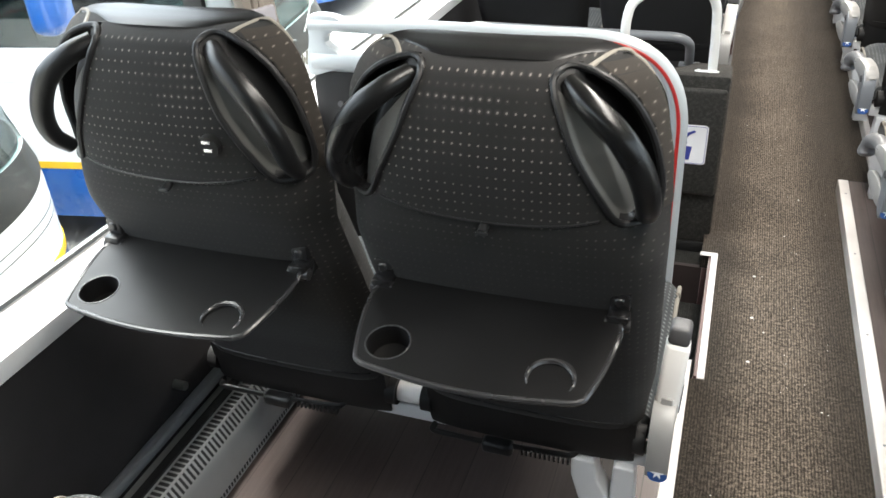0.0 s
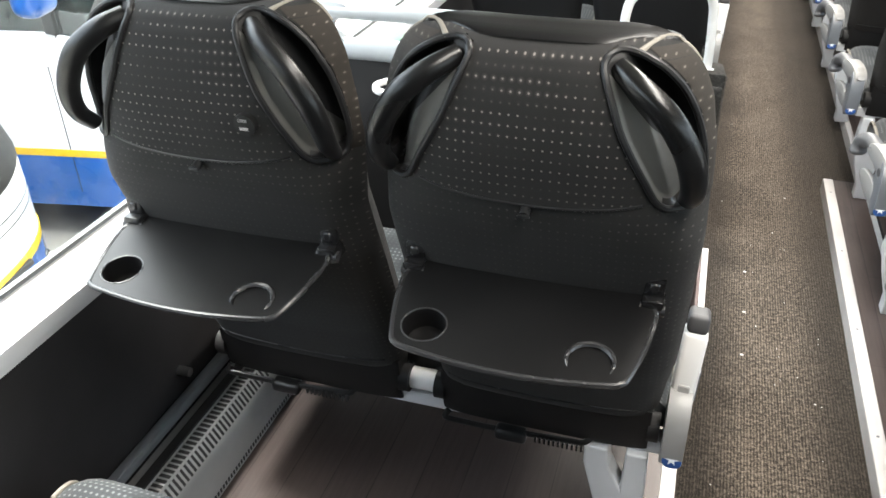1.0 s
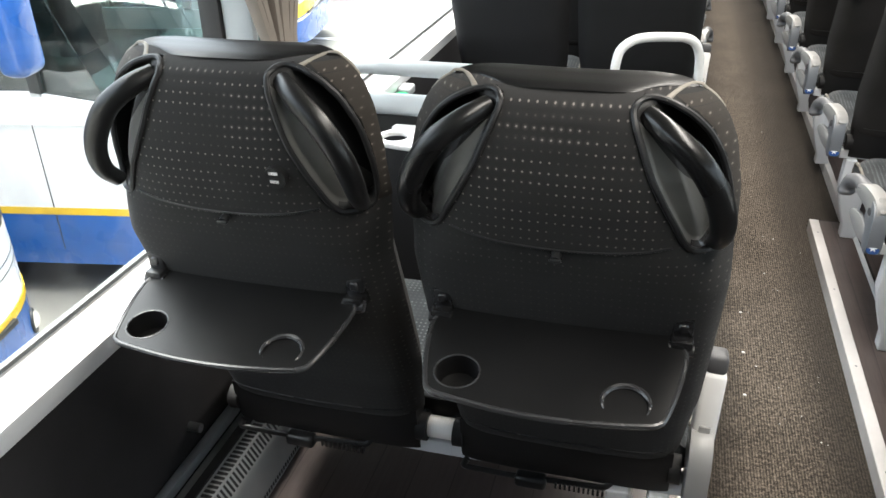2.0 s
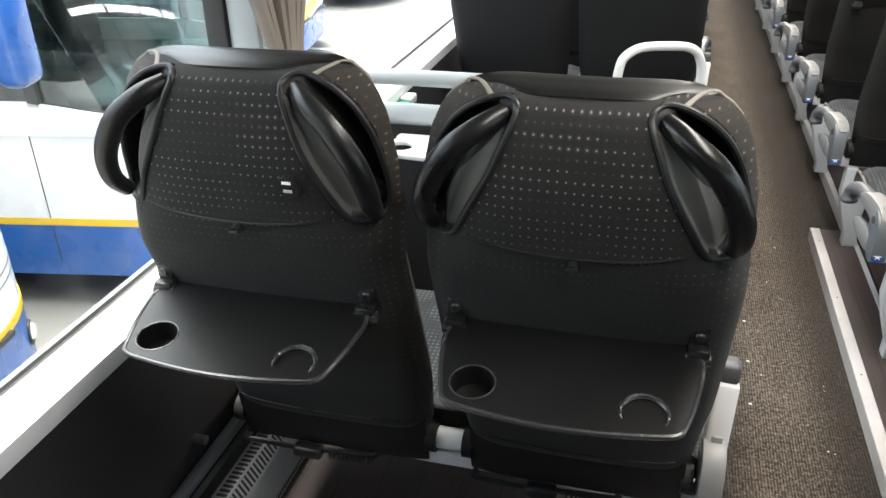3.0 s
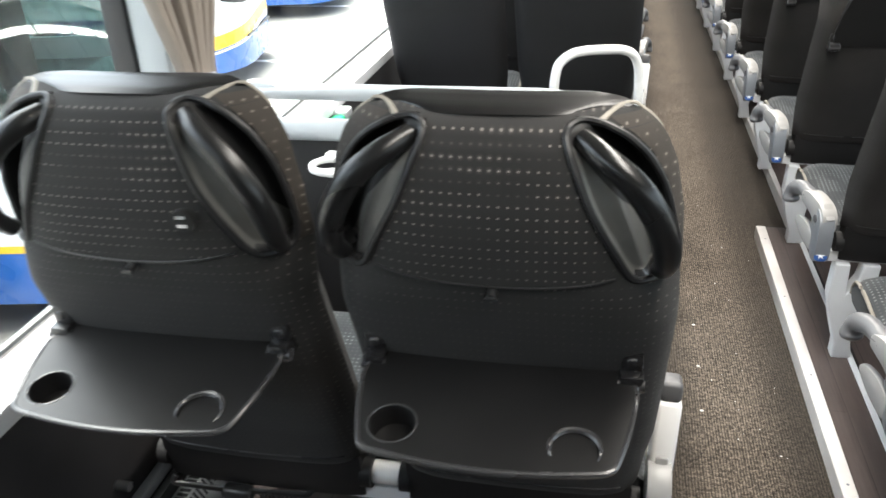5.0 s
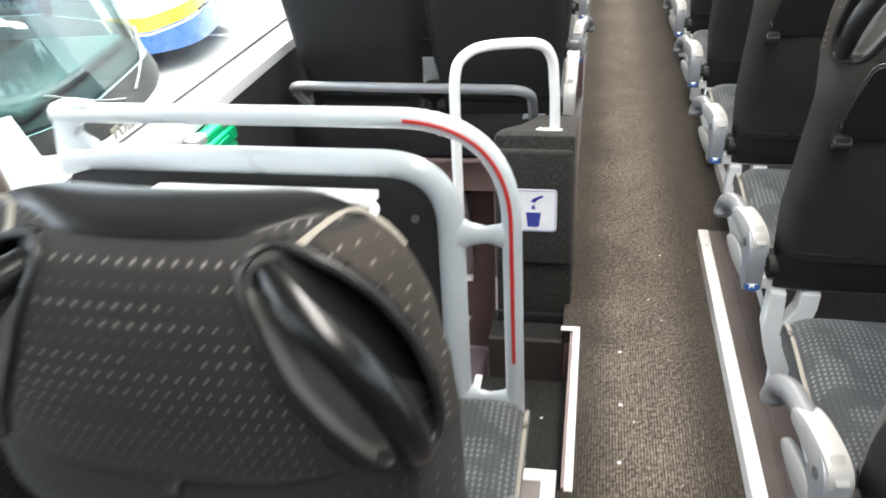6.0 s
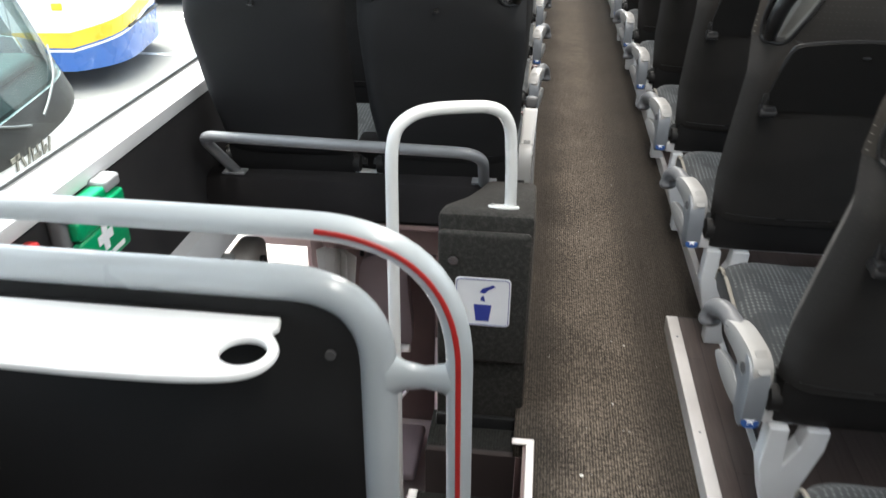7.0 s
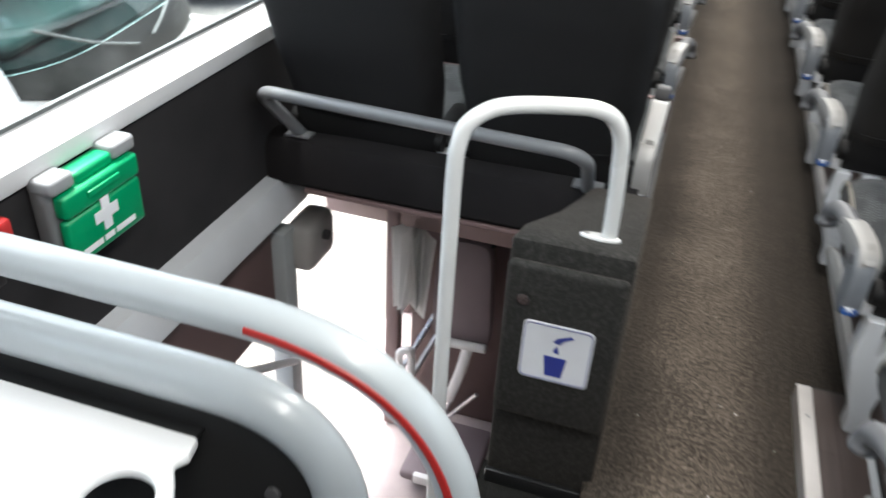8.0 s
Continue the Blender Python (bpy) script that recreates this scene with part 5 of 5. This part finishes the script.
# tied curtain beside the window post
cur = thing("curtain", "taupe pleated window curtain gathered in a tie", "curtain")
FOLDS = 13
for k in range(FOLDS):
    f = k / (FOLDS - 1) - 0.5
    q = math.sin(k * 2.4) + 0.4 * math.sin(k * 5.1)
    pts = [(-1.035 + 0.020 * q, 0.425 + f * 0.34, 1.70), (-1.032 + 0.022 * q, 0.425 + f * 0.28, 1.40), (-1.030 + 0.020 * q, 0.427 + f * 0.21, 1.22), (-1.030 + 0.012 * q, 0.434 + f * 0.12, 1.09), (-1.030 + 0.008 * q, 0.437 + f * 0.095, 1.04), (-1.030 + 0.010 * q, 0.438 + f * 0.115, 0.97), (-1.032 + 0.014 * q, 0.440 + f * 0.15, 0.88), (-1.034 + 0.014 * q, 0.440 + f * 0.16, 0.82)]
    wide = [0.016 - 0.006 * min(1.0, i / 15) for i in range(36)]
    part("fold", tube(smooth_path(pts, 5), wide, 8, flat=1.35, up=(1, 0, 0)), CURTAIN, cur)
bm = bmesh.new()
rows = []
for z, g in ((1.006, 0.90), (1.008, 0.98), (1.018, 1.04), (1.028, 1.0), (1.038, 1.03), (1.046, 0.97), (1.048, 0.88)):
    ring_pts = []
    for i in range(28):
        q = 2 * math.pi * i / 28
        wrinkle = 1 + 0.035 * math.sin(7 * q + 40 * z) + 0.02 * math.sin(11 * q)
        ring_pts.append(bm.verts.new((-1.030 + 0.026 * g * wrinkle * math.cos(q), 0.434 + 0.060 * g * wrinkle * math.sin(q), z - 0.012 - 0.06 * math.sin(q) * 0.1)))
    rows.append(ring_pts)
for a, b in zip(rows, rows[1:]):
    for i in range(28):
        bm.faces.new((a[i], a[(i + 1) % 28], b[(i + 1) % 28], b[i]))
bm.faces.new(rows[0]), bm.faces.new(rows[-1])
part("tie", bm, TIE_CLOTH, cur, "pale lilac tie band")

# crumbs on the carpet
bm = bmesh.new()
for x, y, z in ((0.030, 1.341, 0.0), (0.028, 1.114, 0.0), (0.022, 0.905, 0.0), (-0.184, 1.266, -0.2), (0.06, 1.05, 0), (0.12, 1.62, 0), (0.20, 0.75, 0), (0.17, 1.9, 0)):
    s = 0.0045 if x < 0.05 else 0.0022
    bmesh.ops.create_icosphere(bm, subdivisions=1, radius=s, matrix=Matrix.Translation((x, y, z + 0.003)) @ Matrix.Diagonal((1.2, 0.8, 0.6, 1)))
rng = random.Random(12)
for _ in range(50):
    x, y = rng.gauss(0.13, 0.07), rng.uniform(-0.2, 3.4)
    if -0.05 < x < 0.26:
        bmesh.ops.create_icosphere(bm, subdivisions=1, radius=rng.uniform(0.0007, 0.0014), matrix=Matrix.Translation((x, y, 0.0015)) @ Matrix.Diagonal((1.4, 0.8, 0.5, 1)))
single("crumbs", bm, CRUMB, "small white crumbs on the carpet", "crumbs", "stuff")


# ---------------------------------------------------------------- outside
GROUND = -1.45
bm = bmesh.new()
vs = [bm.verts.new(p) for p in ((-400, -400, GROUND), (400, -400, GROUND), (400, 400, GROUND), (-400, 400, GROUND))]
bm.faces.new(vs)
single("ground", bm, ASPHALT, "pale worn concrete of the vehicle yard", "yard", "structure", smooth=False)
bm = bmesh.new()
for k in range(9):
    box(-9.5, -3.2, 5.9 + 2.1 * k, 6.0 + 2.1 * k, GROUND, GROUND + 0.004, bm=bm)
for k in range(12):
    box(-3.4 - 0.9 * k, -3.0 - 0.9 * k, 12.6, 12.72, GROUND, GROUND + 0.005, bm=bm)
single("ground_marking", bm, ROAD_PAINT, "worn white bay lines on the yard", "marking", "structure", smooth=False)


def coach(name, label, swoop=False, mirrors=False):
    """A parked coach with its nose towards +x, its origin on the ground below the middle of the nose."""
    ob = thing(name, label, "coach", "parked coaches")
    W, H, L = 1.24, 3.3, 10.5

    def ring(z):
        """Plan outline of the body at a height: rounded nose that leans back above the waist."""
        lean = 0.0 if z < 1.1 else (z - 1.1) * 0.40
        pts = []
        for i in range(25):
            u = -1 + i / 12
            y = W * math.copysign(abs(u) ** 0.75, u)
            x = -0.48 * abs(u) ** 3.2 - lean
            pts.append((x, y))
        return [(-L, -W)] + pts + [(-L, W)]

    def shell(z0, z1, steps, grow=0.0):
        bm = bmesh.new()
        rows = []
        for j in range(steps + 1):
            z = z0 + (z1 - z0) * j / steps
            rows.append([bm.verts.new((x + grow, y * (1 + grow * 0.8), z)) for x, y in ring(z)])
        for a, b in zip(rows, rows[1:]):
            for i in range(len(a)):
                bm.faces.new((a[i], a[(i + 1) % len(a)], b[(i + 1) % len(a)], b[i]))
        bm.faces.new(rows[0]), bm.faces.new(rows[-1])
        return bm

    part("skirt", shell(0.24, 0.61, 3), BUS_BLUE, ob, "blue lower skirt")
    stripe = part("stripe", shell(0.611, 0.66 if not swoop else 0.78, 2, 0.004), BUS_YELLOW, ob, "yellow stripe")
    if swoop:
        # the stripe dips in a wave towards the nose, over a white bead
        for v in stripe.data.vertices:
            v.co.z += 0.10 * math.sin(1.4 * v.co.y + 0.6) - 0.02 + 0.05 * math.cos(3.0 * v.co.x)
        bead = part("bead", shell(0.565, 0.59, 1, 0.006), BUS_WHITE, ob, "white bead under the stripe")
        for v in bead.data.vertices:
            v.co.z += 0.10 * math.sin(1.4 * v.co.y + 0.6) - 0.02 + 0.05 * math.cos(3.0 * v.co.x)
        for s in (-1, 1):
            part("side_lamp", box(-0.62, -0.50, s * W - 0.01, s * W + 0.012, 0.92, 1.0, 0.01), BUS_YELLOW, ob, "small amber lamp")
    body = part("body", shell(0.661, 1.24, 5), BUS_WHITE, ob, "white painted body")
    part("roof", shell(2.75, H, 5), BUS_WHITE, ob)
    for z in (0.845, 0.90) if mirrors else ():
        part("crease", shell(z, z + 0.007, 1, 0.002), SEAL_GREY, ob, "fine crease line round the nose")
    # windscreen band and side windows
    bm = bmesh.new()
    rows = []
    for j in range(7):
        z = 1.24 + 1.51 * j / 6
        rows.append([bm.verts.new((x, y, z)) for x, y in ring(z)[2:-2]])
    for a, b in zip(rows, rows[1:]):
        for i in range(len(a) - 1):
            bm.faces.new((a[i], a[i + 1], b[i + 1], b[i]))
    low = bmesh.new()
    rows = []
    for j in range(5):
        row = []
        for i in range(3, 22):
            u = -1 + i / 12
            z0 = 1.02 + 0.21 * abs(u) ** 2.5
            z = z0 + (1.242 - z0) * j / 4
            x, y = ring(z)[i + 1]
            row.append(low.verts.new((x + 0.006, y, z)))
        rows.append(row)
    for a, b in zip(rows, rows[1:]):
        for i in range(len(a) - 1):
            low.faces.new((a[i], a[i + 1], b[i + 1], b[i]))
    for k, span in enumerate((range(1, 5), range(22, 26))):
        cb = bmesh.new()
        rows = [[cb.verts.new((ring(z)[i][0] + 0.003, ring(z)[i][1] * 1.003, z)) for i in span] for z in (1.24, 1.285, 1.33, 1.375)]
        for a, b in zip(rows, rows[1:]):
            for i in range(len(a) - 1):
                cb.faces.new((a[i], a[i + 1], b[i + 1], b[i]))
        part("corner_panel", cb, BUS_WHITE, ob)
    part("screen_band", low, BUS_BAND, ob, "dark grey band under the windscreen")
    ws = part("windscreen", bm, BUS_GLASS, ob, "large curved tinted windscreen")
    for s in (-1, 1):
        for k in range(6):
            x1 = -1.05 - k * 1.55
            part("side_window", box(x1 - 1.45, x1, s * (W - 0.012) - 0.006, s * (W - 0.012) + 0.006, 1.452, 2.70), BUS_GLASS, ob, smooth=False)
            part("side_post", box(x1 - 1.55, x1 - 1.45, s * W - 0.03, s * W + 0.005, 1.38, 2.76), BUS_DARK, ob, smooth=False)
        part("side_panel", box(-L, -1.051, s * W - 0.03, s * W - 0.001, 1.241, 1.45), BUS_WHITE, ob, smooth=False)
        # sloping sill and small window ahead of the front post
        quarter = prism([(-1.05, 1.2405), (-0.536, 1.2405), (-0.594, 1.376), (-1.05, 1.447)], s * W - 0.03, s * W - 0.001)
        part("quarter_panel", quarter, BUS_WHITE, ob, smooth=False)
        quarter = prism([(-0.98, 1.437), (-0.594, 1.377), (-0.982, 2.34)], s * (W - 0.012) - 0.004, s * (W - 0.012) + 0.004)
        part("quarter_window", quarter, BUS_GLASS, ob, smooth=False)
        part("front_post", box(-1.05, -0.98, s * W - 0.03, s * W + 0.003, 1.42, 2.76), BUS_DARK, ob, smooth=False)
        part("seam", box(-1.116, -1.109, s * W - 0.002, s * W + 0.003, 0.35, 1.40), BUS_DARK, ob, smooth=False)
        if not swoop:
            hl = part("headlight", cylinder((-0.24, s * 0.89, 0.44), (-0.108, s * 0.885, 0.44), 0.055, 20), CHROME, ob, "round chrome headlight")
            lip = [(0.885 + 0.062 * math.cos(q), 0.44 + 0.062 * math.sin(q)) for q in (2 * math.pi * i / 24 for i in range(24))]
            part("bezel", tube([(-0.48 * (y / W) ** 4.27 + 0.002, s * y, z) for y, z in lip], 0.012, 8, True), BUS_DARK, hl)
        wl = part("wheel", cylinder((-2.2, s * (W - 0.30), 0.5), (-2.2, s * (W + 0.002), 0.5), 0.49, 28), TYRE, ob)
        part("rim", cylinder((-2.2, s * (W - 0.02), 0.5), (-2.2, s * (W + 0.012), 0.5), 0.29, 24), STEEL, wl)
        # mirror on a drooping arm
        if mirrors:
            part("mirror_arm", tube(smooth_path([(-0.55, s * 1.0, 2.85), (-0.15, s * 1.1, 2.82), (0.10, s * 1.04, 2.70), (0.14, s * 1.02, 2.44)], 5), 0.03, 10), BUS_DARK, ob)
            part("mirror", box(0.06, 0.22, s * 1.02 - 0.11, s * 1.02 + 0.11, 1.80, 2.46, 0.06, 4), BUS_BLUE, ob, "blue mirror housing")
    # inside: floor, dash, seats, back wall
    part("deck", shell(1.2405, 1.262, 1, -0.015), BUS_DARK, ob, "dark cabin deck")
    part("dash", box(-1.05, -0.30, -0.86, 0.86, 1.2625, 1.36, 0.05, 4), BUS_TEAL, ob, "grey-green dashboard")
    part("driver_seat", box(-1.75, -1.55, 0.25, 0.80, 1.09, 2.2, 0.08, 3), BUS_DARK, ob)
    for k in range(7):
        for y in (-0.72, 0.72):
            part("cabin_seat", box(-2.2 - 1.1 * k - 0.16, -2.2 - 1.1 * k, y - 0.42, y + 0.42, 1.09, 2.15, 0.07, 3), BUS_DARK, ob)
    for s in (-1, 1):
        arm = []
        for y, z in ((0.10, 1.15), (0.30, 1.21), (0.55, 1.30), (0.80, 1.42)):
            arm.append((-0.48 * (y / W) ** 4.27 - (z - 1.1) * 0.40 - 0.01, s * y, z))
        arm = smooth_path(arm, 5)
        part("wiper", tube([p + Vector((0.03, 0, 0)) for p in arm], 0.008, 8), SEAL_GREY, ob, "pale metal wiper arm")
    part("grille_line", box(-0.02, 0.006, -0.62, 0.62, 0.60, 0.63, 0.004), BUS_DARK, ob)
    if swoop:
        plate = part("sign_plate", box(-2.25, -1.55, -W - 0.010, -W + 0.010, 0.80, 0.98, 0.004), SIGN_BLUE, ob, "blue sign plate on the side")
        for k in range(6):
            part("sign_bar", box(-2.20 + 0.105 * k, -2.13 + 0.105 * k, -W - 0.0125, -W - 0.0105, 0.84, 0.94), STICKER_WHITE, plate, smooth=False)
    # name on the nose as plain strokes
    strokes = () if swoop else ((0.0, 0.20, 0.04, 0), (0.0, 0.045, 0.27, -8), (0.17, 0.04, 0.20, 25), (0.25, 0.04, 0.25, -25), (0.36, 0.04, 0.17, -5), (0.40, 0.09, 0.04, 15), (0.50, 0.10, 0.04, 0), (0.50, 0.04, 0.17, 10), (0.62, 0.04, 0.17, -5), (0.67, 0.09, 0.04, 20), (0.78, 0.04, 0.14, -25))
    for k, (dy, w, h, tilt) in enumerate(strokes):
        bm = box(-0.003, 0.003, -w * 0.30, w * 0.30, -h * 0.38, h * 0.38)
        y = -0.40 + dy * 0.60
        u = abs(y) / W
        bmesh.ops.transform(bm, matrix=Matrix.Translation((-0.48 * u ** 4.3 + 0.006, y, 0.965 + (0.085 if k == 0 else 0))) @ Matrix.Rotation(radians(tilt), 4, "X"), verts=bm.verts)
        part("name_stroke", bm, LETTER_GOLD, ob, smooth=False)
    return ob


HEAD = radians(10)
coach_a = coach("coach", "white coach with blue skirt and yellow stripe, parked")
coach_a.matrix_basis = Matrix.Translation((-3.20, 4.34, GROUND)) @ Matrix.Rotation(HEAD, 4, "Z")
coach_b = coach("coach", "white coach with blue skirt and yellow stripe, parked alongside", False, True)
coach_b.matrix_basis = Matrix.Translation((-3.29, 1.16, GROUND)) @ Matrix.Rotation(HEAD, 4, "Z")
coach_d = coach("coach", "white coach with blue skirt and broad wavy yellow stripe", True)
coach_d.matrix_basis = Matrix.Translation((-5.10, 9.70, GROUND)) @ Matrix.Rotation(HEAD, 4, "Z")
copy_thing(coach_a, Matrix.Translation((-5.4, 14.6, GROUND)) @ Matrix.Rotation(HEAD, 4, "Z"))

# a plain building closes the yard
single("yard_building", box(-60, -24, -40, 70, GROUND, 5.0), surface("render_wall", (0.5, 0.49, 0.46), 0.9, vary=0.2, big=0.4), "long plain pale building across the yard", "building", "structure", smooth=False)
